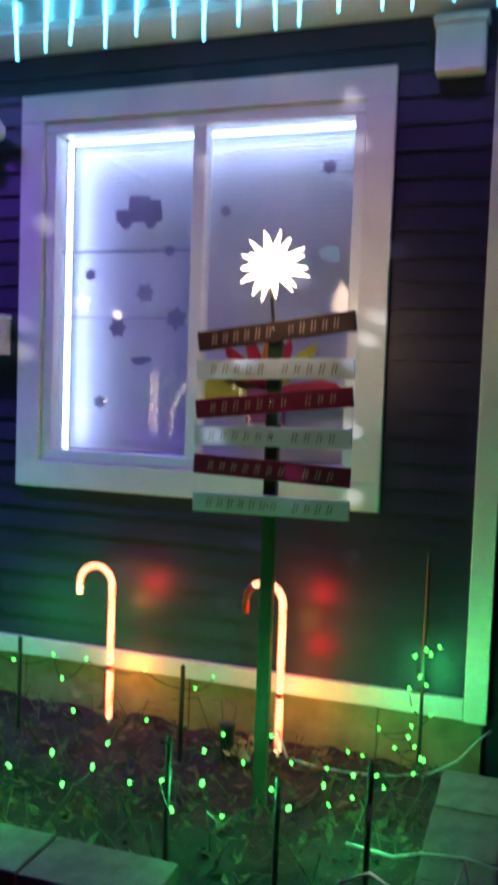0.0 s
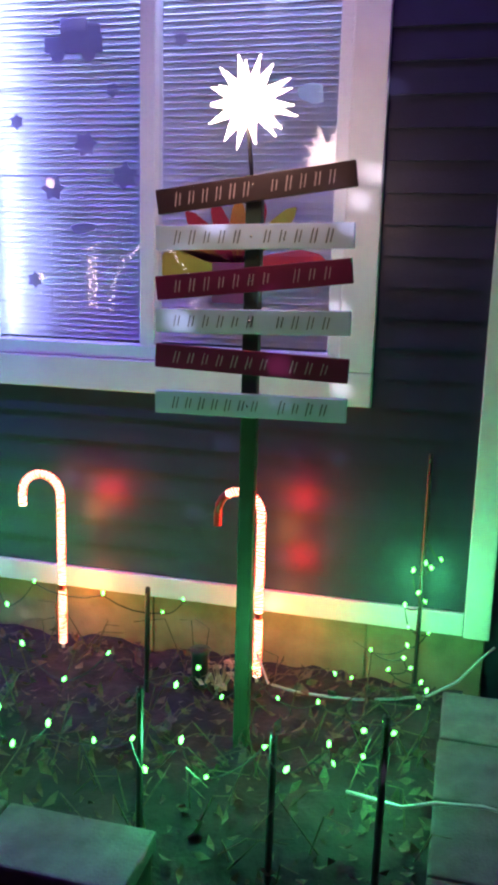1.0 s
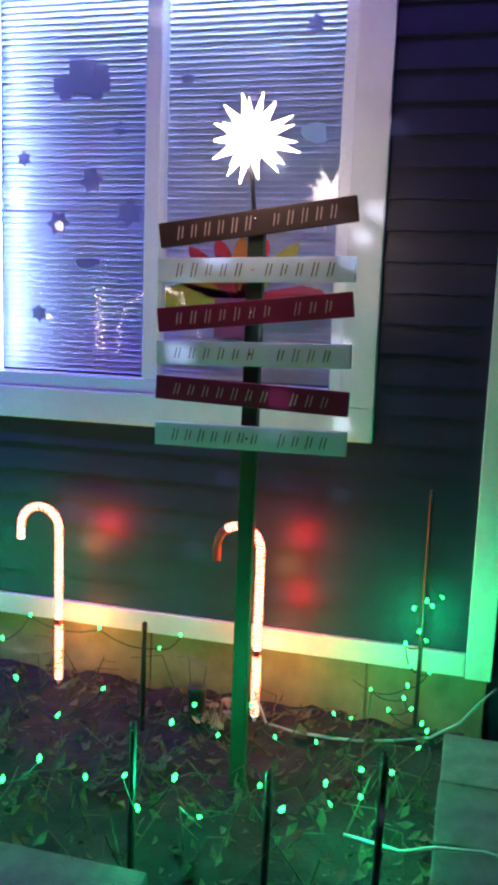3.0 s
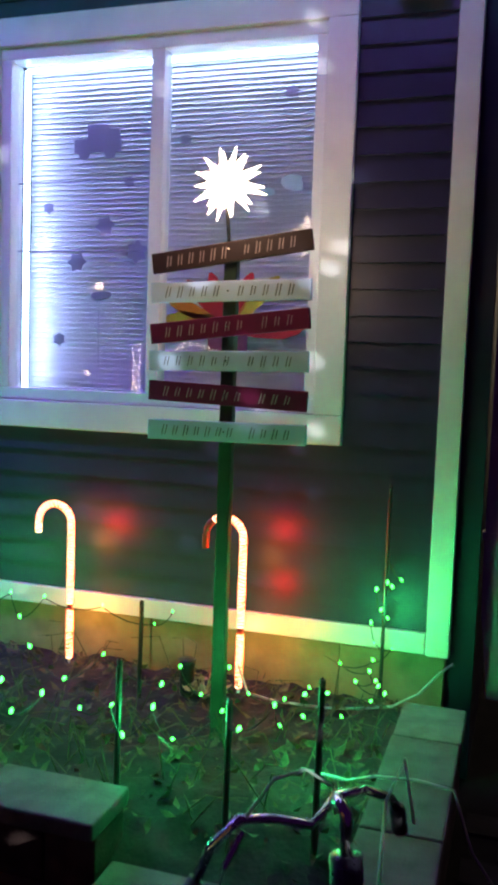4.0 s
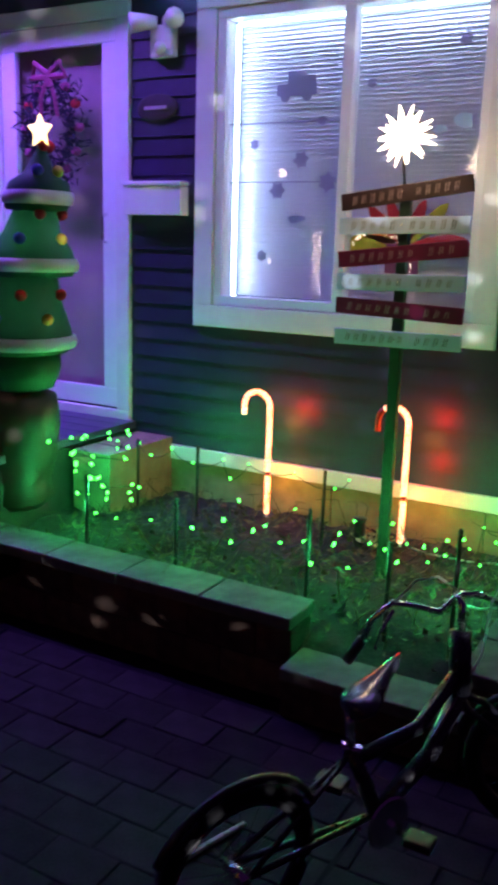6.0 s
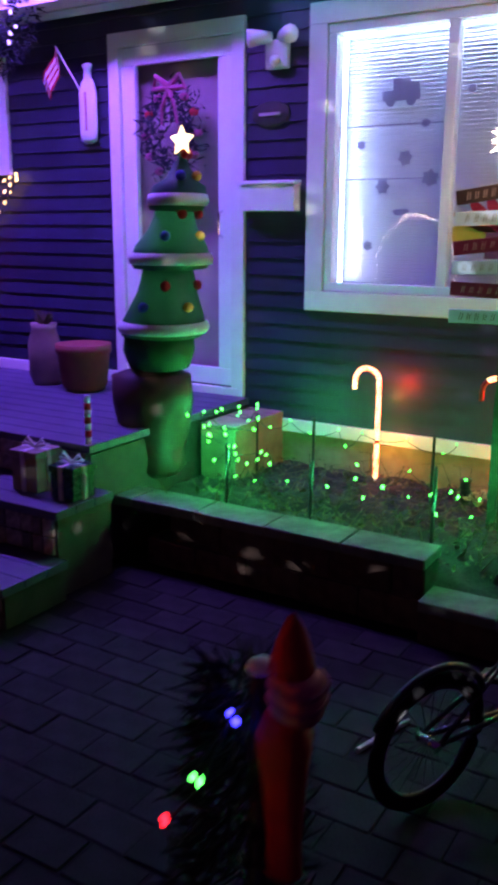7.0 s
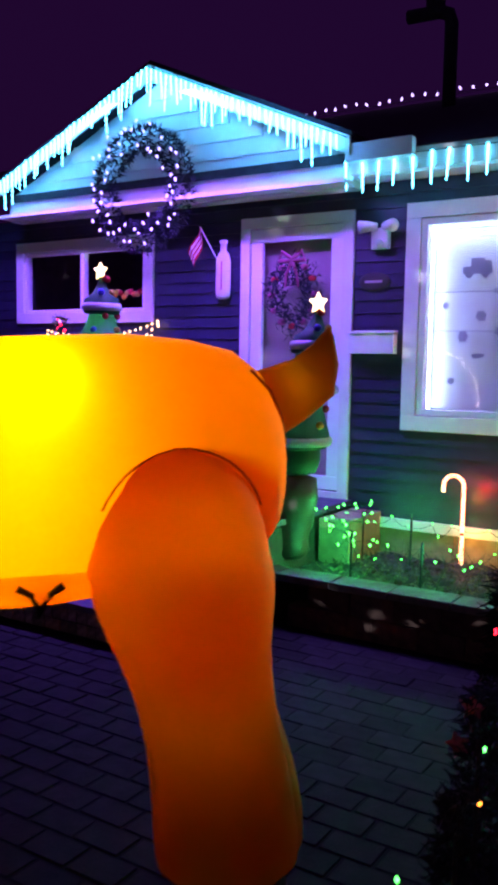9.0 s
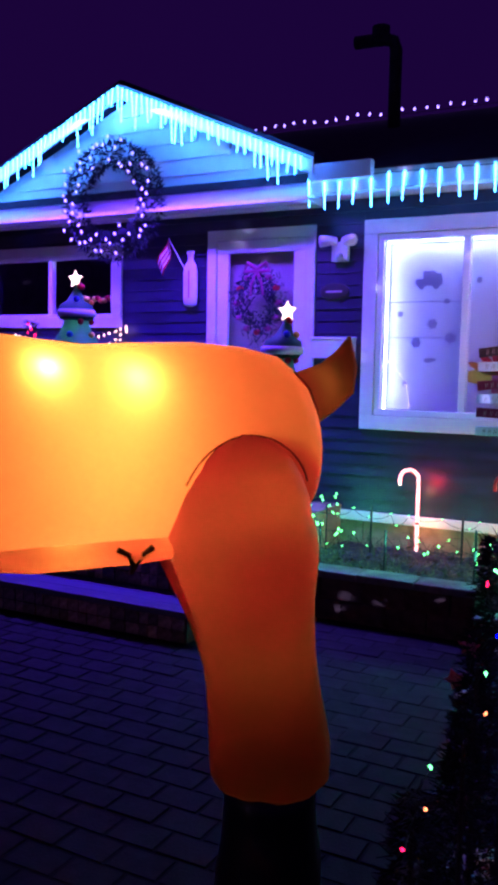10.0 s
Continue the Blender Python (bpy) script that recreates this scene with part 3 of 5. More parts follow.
part("lettering", boxed(-2.38, -2.24, WY - 0.042, WY - 0.036, 2.355, 2.372), PALEINK, plaque, "one plain pale bar")
th = thing("wall_thermometer", (-3.70, WY, 2.25), "white bottle-shaped thermometer on the siding", "thermometer")
part("plate", lathe(bmesh.new(), [(0.03, 2.26), (0.068, 2.28), (0.075, 2.34), (0.075, 2.58), (0.055, 2.64), (0.03, 2.67), (0.03, 2.72), (0.045, 2.75), (0.02, 2.76)], (-3.70, WY - 0.04), 16, 0.35), WHITE, th, smooth=True)
part("tube", boxed(-3.705, -3.695, WY - 0.070, WY - 0.066, 2.34, 2.58), REDCLOTH, th)
flag = thing("small_flag", (-3.74, WY, 2.55), "small faded striped flag on a thin stick", "flag")
part("stick", tube(bmesh.new(), [(-3.72, WY - 0.03, 2.52), (-3.86, WY - 0.16, 2.86)], 0.005, 6), VINYL, flag)
for k in range(7):
    a, b = k / 7, (k + 1) / 7
    rows = []
    for u in (0, 0.25, 0.5, 0.75, 1.0):
        y0 = WY - 0.16 + 0.02 * math.sin(6 * u)
        f = lambda q: (-3.86 + 0.03 * q - 0.12 * u * (1 - 0.3 * q), y0, 2.86 - 0.13 * q - 0.20 * u)
        p, q = f(a), f(b)
        rows.append([p, q, (q[0], q[1] + 0.002, q[2]), (p[0], p[1] + 0.002, p[2])])
    part("stripe", ring_loft(bmesh.new(), rows), REDCLOTH if k % 2 == 0 else FUR, flag)

# ---- left window ----
lw = thing("window_2", (-5.35, WY, LWIN[2]), "white framed two-pane window, dark inside", "window", kind="structure")
part("window_trim", frame_bars(bmesh.new(), *LWIN, 0.10, WY - 0.035, WY - 0.001), WHITE, lw)
part("window_frame", frame_bars(bmesh.new(), LWIN[0] + 0.102, LWIN[1] - 0.102, LWIN[2] + 0.102, LWIN[3] - 0.102, 0.03, WY - 0.015, WY + 0.06), VINYL, lw)
part("mullion", boxed(-5.37, -5.32, WY - 0.012, WY + 0.05, LWIN[2] + 0.134, LWIN[3] - 0.134, 0.004), VINYL, lw)
part("pane", boxed(LWIN[0] + 0.13, -5.37, WY + 0.02, WY + 0.025, LWIN[2] + 0.13, LWIN[3] - 0.13), PANE, lw).visible_shadow = False
part("pane", boxed(-5.32, LWIN[1] - 0.13, WY + 0.02, WY + 0.025, LWIN[2] + 0.13, LWIN[3] - 0.13), PANE, lw).visible_shadow = False
room = bmesh.new()
for b in ((-6.6, -2.42, 3.44, 5.5, 0.6, 0.66), (-6.6, -4.2, 3.44, 5.5, 3.03, 3.08), (-6.6, -6.55, 3.44, 5.5, 0.66, 3.03), (-4.2, -4.15, 3.44, 5.5, 0.66, 3.03), (-6.55, -4.2, 5.45, 5.5, 0.66, 3.03)):
    box(room, *b)
solo("wall_dark_room", room, ROOM_SHADED, "walls of the unlit room, its darkness put into their colour", "wall", "structure")
garl = thing("window_garland", (-4.9, 3.46, 2.3), "dim red and orange garland inside the dark window", "garland")
for k in range(16):
    part("flower", ball(bmesh.new(), (-5.25 + 0.04 * k, 3.46, 2.33 + 0.05 * abs(math.sin(k * 0.9))), 0.035, 1, 0.6, 0.8, 8), (REDCLOTH, ORANGECLOTH, YELLOWCLOTH)[k % 3], garl)

# ---- lit swags, wreath ----
bulb_me = {}
for nm, mat in (("green", BULB_GREEN), ("warm", BULB_WARM), ("white", BULB_WHITE), ("red", BULB_RED), ("blue", BULB_BLUE), ("orange", BULB_ORANGE)):
    bulb_me[nm] = mesh_of("bulb", lathe(bmesh.new(), [(0.003, 0), (0.0075, 0.006), (0.0085, 0.016), (0.005, 0.022), (0.001, 0.027)], n=8), mat, True)


def bulb(kind, p, parent, s=1.0, tilt=40):
    piece("bulb", bulb_me[kind], Matrix.Translation(p) @ pose(0, 0, 0, random.uniform(-tilt, tilt), random.uniform(-tilt, tilt), 0) @ Matrix.Diagonal((s, s, s, 1)), parent)


sw = thing("swag_lights", (-4.9, WY - 0.06, 1.7), "three warm white light strings swagged below the window", "string lights")
for k, drop in enumerate((0.10, 0.26, 0.42)):
    pts = sag((-5.75, WY - 0.06, 2.0 - 0.04 * k), (-4.39, WY - 0.06, 2.07 - 0.02 * k), drop, 22)
    part("wire", tube(bmesh.new(), pts, 0.003, 4), WIRE, sw)
    for p in pts:
        bulb("warm", p, sw, 1.1)
bush = thing("lit_bush", (-5.28, 3.0, 0.66), "small potted bush wrapped in red lights", "potted bush")
part("pot", lathe(bmesh.new(), [(0.13, 0.66), (0.18, 0.95), (0.20, 0.98), (0.15, 0.97)], (-5.28, 2.95), 18), TERRACOTTA, bush, smooth=True)
bm = bmesh.new()
for k in range(500):
    z = random.uniform(0.95, 2.12)
    r = 0.26 * (1 - (z - 0.95) / 1.30)
    t = random.uniform(0, 6.283)
    p = Vector((-5.28 + r * math.cos(t) * random.random(), 2.95 + r * math.sin(t) * random.random(), z))
    tube(bm, [p, p + Vector((0.07 * math.cos(t), 0.07 * math.sin(t), random.uniform(-0.02, 0.05)))], 0.006, 3, 0.2)
part("foliage", bm, NEEDLE, bush)
for k in range(34):
    z = 1.20 + 0.027 * k
    r = 0.27 * (1 - (z - 0.95) / 1.3)
    bulb("red" if k % 4 else "white", (-5.28 + r * math.cos(k * 2.4), 2.95 - abs(r * math.sin(k * 2.4)), z), bush, 1.1)

gw = thing("gable_wreath", (-4.36, 3.0, 2.7), "large dark evergreen wreath with violet white lights", "wreath")
bm = bmesh.new()
WC, WR = Vector((-4.36, 2.99, 3.19)), 0.415
for k in range(1900):
    t, q = random.uniform(0, 6.283), random.uniform(0, 6.283)
    rr = WR + 0.10 * math.cos(q)
    p = WC + Vector((rr * math.cos(t), 0.06 * math.sin(q), rr * math.sin(t)))
    out = Vector((math.cos(t) * math.cos(q), math.sin(q) - 0.3, math.sin(t) * math.cos(q))) + Vector((random.gauss(0, 0.5), random.gauss(0, 0.4), random.gauss(0, 0.5)))
    tube(bm, [p, p + out.normalized() * random.uniform(0.03, 0.075)], 0.008, 3, 0.15)
part("needles", bm, WREATHGREEN, gw)
for k in range(58):
    t = 6.283 * k / 58
    rr = WR + random.uniform(-0.11, 0.11)
    bulb("white", WC + Vector((rr * math.cos(t), -0.135, rr * math.sin(t))), gw, 1.25)

# ---- inflatable trees ----
def inflatable_tree(x, y, z, lean, label):
    ob = thing("inflatable_tree", (x, y, z), label, "inflatable tree", "inflatable trees by the porch")
    def off(h):
        return x + lean * (h - 0.5), y
    part("base", lathe(bmesh.new(), [(0.15, z), (0.19, z + 0.04), (0.17, z + 0.12), (0.20, z + 0.25), (0.225, z + 0.42), (0.22, z + 0.56), (0.1, z + 0.6)], (x - 0.02, y), wobble=0.04), POTBROWN, ob, smooth=True)
    cx, cy = off(0.72)
    part("skirt", lathe(bmesh.new(), [(0.10, z + 0.59), (0.165, z + 0.61), (0.198, z + 0.70), (0.19, z + 0.79), (0.10, z + 0.83)], (cx, cy), 28, wobble=0.03), TREEGREEN, ob, smooth=True)
    for r0, r1, a, b in ((0.240, 0.125, 0.80, 1.19), (0.215, 0.085, 1.165, 1.49), (0.155, 0.02, 1.465, 1.72)):
        cx, cy = off((a + b) / 2)
        prof = [(r0 * 0.55, z + a - 0.03), (r0 * 0.9, z + a - 0.02), (r0, z + a + 0.02), (r0 * 0.88, z + a + 0.10), (r0 * 0.42 + r1 * 0.5, z + a + (b - a) * 0.55), (r1, z + b - 0.01), (0.01, z + b + 0.03)]
        bm = lathe(bmesh.new(), prof, (cx, cy), 32, wobble=0.035)
        for vv in bm.verts:
            vv.co.x += lean * 0.8 * (vv.co.z - z - (a + b) / 2)
        tier = part("tier", bm, TREEGREEN, ob, smooth=True)
        tx = cx + lean * 0.8 * (a + 0.05 - (a + b) / 2)
        part("trim", lathe(bmesh.new(), [(r0 * 0.9, z + a), (r0 * 1.01, z + a + 0.003), (r0 * 1.05, z + a + 0.030), (r0 * 1.0, z + a + 0.060), (r0 * 0.85, z + a + 0.066)], (tx, cy), 32, wobble=0.035), FUR, tier, "white fur trim", smooth=True)
        for k, mat in enumerate((BLUECLOTH, REDCLOTH, YELLOWCLOTH, REDCLOTH)):
            t = -2.35 + k * 0.62 + a
            h = a + 0.15 + 0.11 * (k % 2)
            rr = (r0 * 0.98 - (r0 - r1) * ((h - a) / (b - a)) * 0.75)
            part("bauble", ball(bmesh.new(), (cx + rr * math.cos(t), cy + rr * math.sin(t), z + h), 0.027, n=10), mat, tier, smooth=True)
    sx, sy = off(1.78)
    part("star", star_bm((sx, sy - 0.02, z + 1.785), 5, 0.078, 0.04, 0.03), TREESTAR, ob, "glowing yellow star")
    return ob


inflatable_tree(-2.54, 2.42, 0.36, 0.17, "green inflatable tree with white trim leaning beside the bed wall")
inflatable_tree(-4.37, 2.45, 0.66, 0.03, "green inflatable tree with white trim standing on the porch")

# ---- inflatable reindeer ----
DIR = Vector((-0.61, -0.79, 0)).normalized()
SIDE = Vector((DIR.y, -DIR.x, 0))
FOOT = Vector((-0.61, -1.15, 0))


def dpt(u, v, z):
    return FOOT + DIR * u + SIDE * v + Vector((0, 0, z))


deer = thing("inflatable_reindeer", (FOOT.x, FOOT.y, 0), "large orange inflatable reindeer glowing from lamps inside", "inflatable reindeer")


def loft_u(rows, n=40):
    return ring_loft(bmesh.new(), [[dpt(u, v + rv * math.cos(t), z + rz * math.sin(t)) for t in (2 * math.pi * k / n for k in range(n))] for u, v, z, rv, rz in rows])


CV = 0.19
part("body", loft_u([(-0.150, CV, 1.46, 0.02, 0.02), (-0.145, CV, 1.46, 0.07, 0.10), (-0.125, CV, 1.465, 0.13, 0.18), (-0.08, CV, 1.475, 0.18, 0.24), (-0.01, CV, 1.485, 0.215, 0.28), (0.10, CV, 1.49, 0.235, 0.298), (0.25, CV, 1.492, 0.24, 0.306), (0.45, CV, 1.488, 0.24, 0.302), (0.58, CV, 1.484, 0.24, 0.298), (0.7, CV, 1.488, 0.24, 0.305), (0.95, CV, 1.50, 0.24, 0.32), (1.15, CV, 1.55, 0.23, 0.31), (1.30, CV, 1.60, 0.17, 0.25), (1.37, CV, 1.60, 0.03, 0.05)]), ORANGE, deer, smooth=True)
part("belly", loft_u([(0.17, CV, 1.235, 0.02, 0.02), (0.20, CV, 1.222, 0.15, 0.045), (0.45, CV, 1.212, 0.20, 0.050), (0.75, CV, 1.208, 0.20, 0.050), (0.87, CV, 1.212, 0.15, 0.045), (0.9, CV, 1.23, 0.02, 0.02)]), BELLY, deer, "brighter amber belly panel", smooth=True)
for drop in (-0.05, 0.05):
    part("strap", tube(bmesh.new(), [dpt(0.48 + drop, CV - 0.19, 1.232), dpt(0.48 + 0.4 * drop, CV - 0.195, 1.215), dpt(0.48 + 0.1 * drop, CV - 0.185, 1.185), dpt(0.482, CV - 0.16, 1.155)], 0.009, 6, 0.6), BLACK, deer, "dark tie under the belly")


def deer_leg(u, v, far=False):
    """An upright limb that widens into a domed thigh sewn to the flank."""
    rows = [(0.425, -0.012, 0.145, 0.140), (0.430, -0.012, 0.145, 0.172), (0.45, -0.012, 0.145, 0.188), (0.52, -0.008, 0.143, 0.190), (0.60, 0.002, 0.140, 0.186), (0.64, 0.008, 0.136, 0.184), (0.70, 0.020, 0.128, 0.180), (0.76, 0.034, 0.115, 0.176), (0.88, 0.066, 0.085, 0.174), (0.94, 0.084, 0.062, 0.176), (1.00, 0.104, 0.043, 0.181), (1.06, 0.122, 0.030, 0.190), (1.12, 0.136, 0.022, 0.203), (1.18, 0.146, 0.022, 0.216), (1.24, 0.151, 0.030, 0.222), (1.30, 0.155, 0.030, 0.215), (1.36, 0.160, 0.024, 0.206), (1.42, 0.165, 0.014, 0.186), (1.47, 0.169, 0.000, 0.152), (1.505, 0.172, -0.016, 0.112), (1.525, 0.173, -0.032, 0.070), (1.535, 0.173, -0.046, 0.020)]
    side = -1 if far else 1
    bm = ring_loft(bmesh.new(), [[dpt(u + du + r * math.cos(t), v + side * (dv + r * math.sin(t) * (1 if z < 1.3 else 0.8 if z < 1.4 else 0.62)), z + 0.004 * math.sin(5 * t) + 0.003 * math.sin(11 * t)) for t in (2 * math.pi * k / 40 for k in range(40))] for z, du, dv, r in rows])
    limb = part("leg", bm, ORANGE, deer, smooth=True)
    c = dpt(u - 0.012, v + side * 0.14, 0)
    part("hoof", ring_loft(bmesh.new(), [[(c.x + r * math.cos(t), c.y + r * math.sin(t), z) for t in (2 * math.pi * k / 24 for k in range(24))] for z, r in ((0.0, 0.15), (0.02, 0.17), (0.12, 0.17), (0.25, 0.15), (0.36, 0.145), (0.436, 0.15))]), BLACK, limb, "unlit black hoof", smooth=True)
    # the seam where thigh meets flank
    arc = []
    for k in range(23):
        t = math.pi * (0.12 + 0.76 * k / 22)
        z = 1.325 + 0.212 * math.sin(t)
        arc.append(dpt(u + 0.165 + 0.20 * math.cos(t), v + side * (CV - 0.241 * math.sqrt(1 - ((z - 1.491) / 0.304) ** 2)), z))
    part("seam", tube(bmesh.new(), arc, 0.0028, 6), SEAM, limb, "darker stitched seam", smooth=True)


deer_leg(0, 0), deer_leg(-0.045, 0.36, True), deer_leg(1.06, 0), deer_leg(1.06, 0.38, True)
# raised tail: a tapering leaf with a full outer edge
TOP = [(-0.040, 1.700), (-0.12, 1.722), (-0.196, 1.745), (-0.26, 1.785), (-0.315, 1.834)]
LOW = [(-0.130, 1.530), (-0.235, 1.590), (-0.315, 1.648), (-0.337, 1.730), (-0.319, 1.830)]
rows = []
for k in range(17):
    f = k / 16 * 4
    a, g = min(int(f), 3), f - min(int(f), 3)
    p, q = Vector(TOP[a]).lerp(Vector(TOP[a + 1]), g), Vector(LOW[a]).lerp(Vector(LOW[a + 1]), g)
    c, h = (p + q) / 2, (p - q) / 2
    rows.append([dpt(c[0] + h[0] * math.cos(t), 0.17 + 0.07 * k / 16 + 0.055 * (1 - k / 16.5) ** 0.5 * math.sin(t), c[1] + h[1] * math.cos(t)) for t in (2 * math.pi * j / 24 for j in range(24))])
part("tail", ring_loft(bmesh.new(), rows), ORANGE, deer, smooth=True)
part("seam", tube(bmesh.new(), [dpt(-0.035, CV - 0.11, 1.715), dpt(-0.085, CV - 0.11, 1.665), dpt(-0.12, CV - 0.10, 1.60), dpt(-0.142, CV - 0.08, 1.53)], 0.004, 6), SEAM, deer, "darker stitched seam", smooth=True)
part("neck", ring_loft(bmesh.new(), [[dpt(u + 0.15 * math.cos(t), CV + r * math.sin(t), z + 0.08 * math.cos(t)) for t in (2 * math.pi * k / 20 for k in range(20))] for u, z, r in ((1.18, 1.60, 0.17), (1.27, 1.85, 0.145), (1.33, 2.05, 0.13), (1.36, 2.14, 0.11))]), ORANGE, deer, smooth=True)
part("head", ball(bmesh.new(), dpt(1.48, CV, 2.20), 0.16, 1.25, 1.2, 0.85, 20), ORANGE, deer, smooth=True)

# ---- roof, gable, icicles ----
PEAK, SL = (-4.24, 4.16), 0.43
GX0, GX1 = -6.1, -2.42
solo("wall_gable", ring_loft(bmesh.new(), [[(GX0, y, 3.05), (GX1, y, 3.05), (GX1, y, 3.30), (PEAK[0], y, PEAK[1] - 0.06), (GX0, y, 3.28)] for y in (3.10, 3.25)]), WHITE, "white gable end over the porch", "wall", "structure")
for sgn, xe in ((-1, GX0 - 0.1), (1, GX1 + 0.05)):
    ze = PEAK[1] - SL * abs(xe - PEAK[0])
    solo("roof_gable_east" if sgn > 0 else "roof_gable_west", ring_loft(bmesh.new(), [[(PEAK[0], y, PEAK[1]), (xe, y, ze), (xe, y, ze + 0.06), (PEAK[0], y, PEAK[1] + 0.06)] for y in (2.93, 6.2)]), ROOF, "dark shingled slope of the porch gable", "roof", "structure")
    solo("trim_rake_east" if sgn > 0 else "trim_rake_west", ring_loft(bmesh.new(), [[(PEAK[0], y, PEAK[1] - 0.11), (xe, y, ze - 0.11), (xe, y, ze + 0.02), (PEAK[0], y, PEAK[1] + 0.02)] for y in (2.90, 2.926)]), WHITE, "white board along the gable edge", "trim", "structure")
solo("ceiling_soffit", boxed(GX0, GX1, 2.93, 3.098, 3.06, 3.09), WHITE, "white boarded underside of the gable", "soffit", "structure")
solo("roof_main", ring_loft(bmesh.new(), [[(x, 3.06, 3.22), (x, 7.0, 4.74), (x, 7.0, 4.80), (x, 3.06, 3.29)] for x in (-9.7, 0.2)]), ROOF, "dark shingled roof sloping up to the ridge", "roof", "structure")
solo("roof_back", ring_loft(bmesh.new(), [[(x, 7.0, 4.74), (x, 11.2, 3.2), (x, 11.2, 3.27), (x, 7.0, 4.80)] for x in (-9.7, 0.2)]), ROOF, "dark back slope of the roof", "roof", "structure")
solo("trim_fascia", boxed(GX1, 0.2, 3.02, 3.055, 3.12, 3.27, 0.004), WHITE, "white eave board below the roof edge", "trim", "structure")
solo("ceiling_eave", boxed(GX1, 0.2, 3.057, 3.29, 3.105, 3.125), WHITE, "white underside of the eave", "soffit", "structure")
solo("trim_return", boxed(GX1 + 0.002, -1.90, 2.93, 3.015, 3.20, 3.33, 0.006), WHITE, "white boxed end of the gable eave", "trim", "structure")
pipe = thing("vent_pipe", (-2.77, 6.0, 4.4), "dark roof vent pipe with a bent cowl", "vent pipe")
part("pipe", tube(bmesh.new(), [(-2.77, 6.0, 4.3), (-2.77, 6.0, 5.25), (-2.80, 6.0, 5.34), (-2.9, 6.0, 5.38), (-3.25, 6.0, 5.39)], 0.07, 12), ROOF, pipe, smooth=True)
part("cowl", tube(bmesh.new(), [(-2.95, 6.0, 5.38), (-2.95, 6.0, 5.52)], 0.10, 12), ROOF, pipe)

ic = mesh_of("icicle", tube(bmesh.new(), [(0, 0, 0), (0, 0, -0.08), (0, 0, -0.2)], 0.0085, 6, 0.5), ICICLE)
beads = []
for k in range(6):
    z, r = -0.033 * k, 0.0098 - 0.0007 * k
    beads += [(0.003, z), (r, z - 0.010), (r, z - 0.022), (0.003, z - 0.031)]
drops = mesh_of("icicle", lathe(bmesh.new(), beads, n=7), ICICLE, True)
gl = thing("icicle_lights", (PEAK[0], 2.88, PEAK[1]), "dense string of cyan icicle lights along the gable edge", "icicle lights")
for k in range(74):
    x = GX0 - 0.05 + k * 0.0505
    z = PEAK[1] - abs(x - PEAK[0]) * SL - 0.01
    piece("icicle", drops, pose(x, 2.875 + random.uniform(-0.012, 0.006), z, random.uniform(-3, 3), random.uniform(-5, 5), 0) @ Matrix.Diagonal((1, 1, random.choice((0.55, 0.8, 1.1, 1.5)), 1)), gl)
part("wire", tube(bmesh.new(), [(GX0 - 0.05, 2.88, PEAK[1] - SL * (PEAK[0] - GX0 + 0.05)), (PEAK[0], 2.88, PEAK[1]), (GX1 + 0.04, 2.88, PEAK[1] - SL * (GX1 + 0.04 - PEAK[0]))], 0.004, 5), WIRE, gl)
el = thing("icicle_lights", (-1.2, 3.0, 3.2), "row of cyan icicle tubes hung along the eave", "icicle lights")
part("wire", tube(bmesh.new(), [(GX1, 3.01, 3.235), (-1.1, 3.01, 3.225), (0.2, 3.01, 3.235)], 0.004, 5), WIRE, el)
for k in range(20):
    piece("icicle", ic, pose(-2.44 + 0.132 * k + random.uniform(-0.02, 0.02), 3.005, 3.23, random.uniform(-3, 3), random.uniform(-3, 3), 0) @ Matrix.Diagonal((1.1, 1.1, random.uniform(1.0, 1.25), 1)), el)
rl = thing("ridge_lights", (-3.8, 6.98, 4.82), "string of white bulbs along the roof ridge", "string lights")
part("wire", tube(bmesh.new(), [(-5.3, 6.95, 4.83), (-0.5, 6.95, 4.83)], 0.004, 5), WIRE, rl)
for k in range(34):
    bulb("white", (-5.3 + 0.145 * k, 6.95, 4.845 + random.uniform(-0.02, 0.03)), rl, 1.7)

# ---- planting bed ----
soil = bmesh.new()
nx, ny = 90, 44
grid = []
for j in range(ny + 1):
    row = []
    for i in range(nx + 1):
        x, y = -2.44 + 2.38 * i / nx, 2.0 + 1.29 * j / ny
        dip = max(0.0, 1 - (y - 2.0) / 0.35) * max(0.0, min(1, (x + 0.85) / 0.1)) * 0.13
        row.append(soil.verts.new((x, y, 0.275 - dip + 0.035 * noise.noise((x * 5, y * 5, 1)) + 0.022 * noise.noise((x * 19, y * 19, 3)))))
    grid.append(row)
for j in range(ny):
    for i in range(nx):
        soil.faces.new((grid[j][i], grid[j][i + 1], grid[j + 1][i + 1], grid[j + 1][i]))
solo("bed_soil", soil, SOIL, "dark lumpy soil of the planting bed", "soil", "structure", smooth=True)


def soil_z(x, y):
    return 0.275 - max(0.0, 1 - (y - 2.0) / 0.35) * max(0.0, min(1, (x + 0.85) / 0.1)) * 0.13 + 0.035 * noise.noise((x * 5, y * 5, 1))


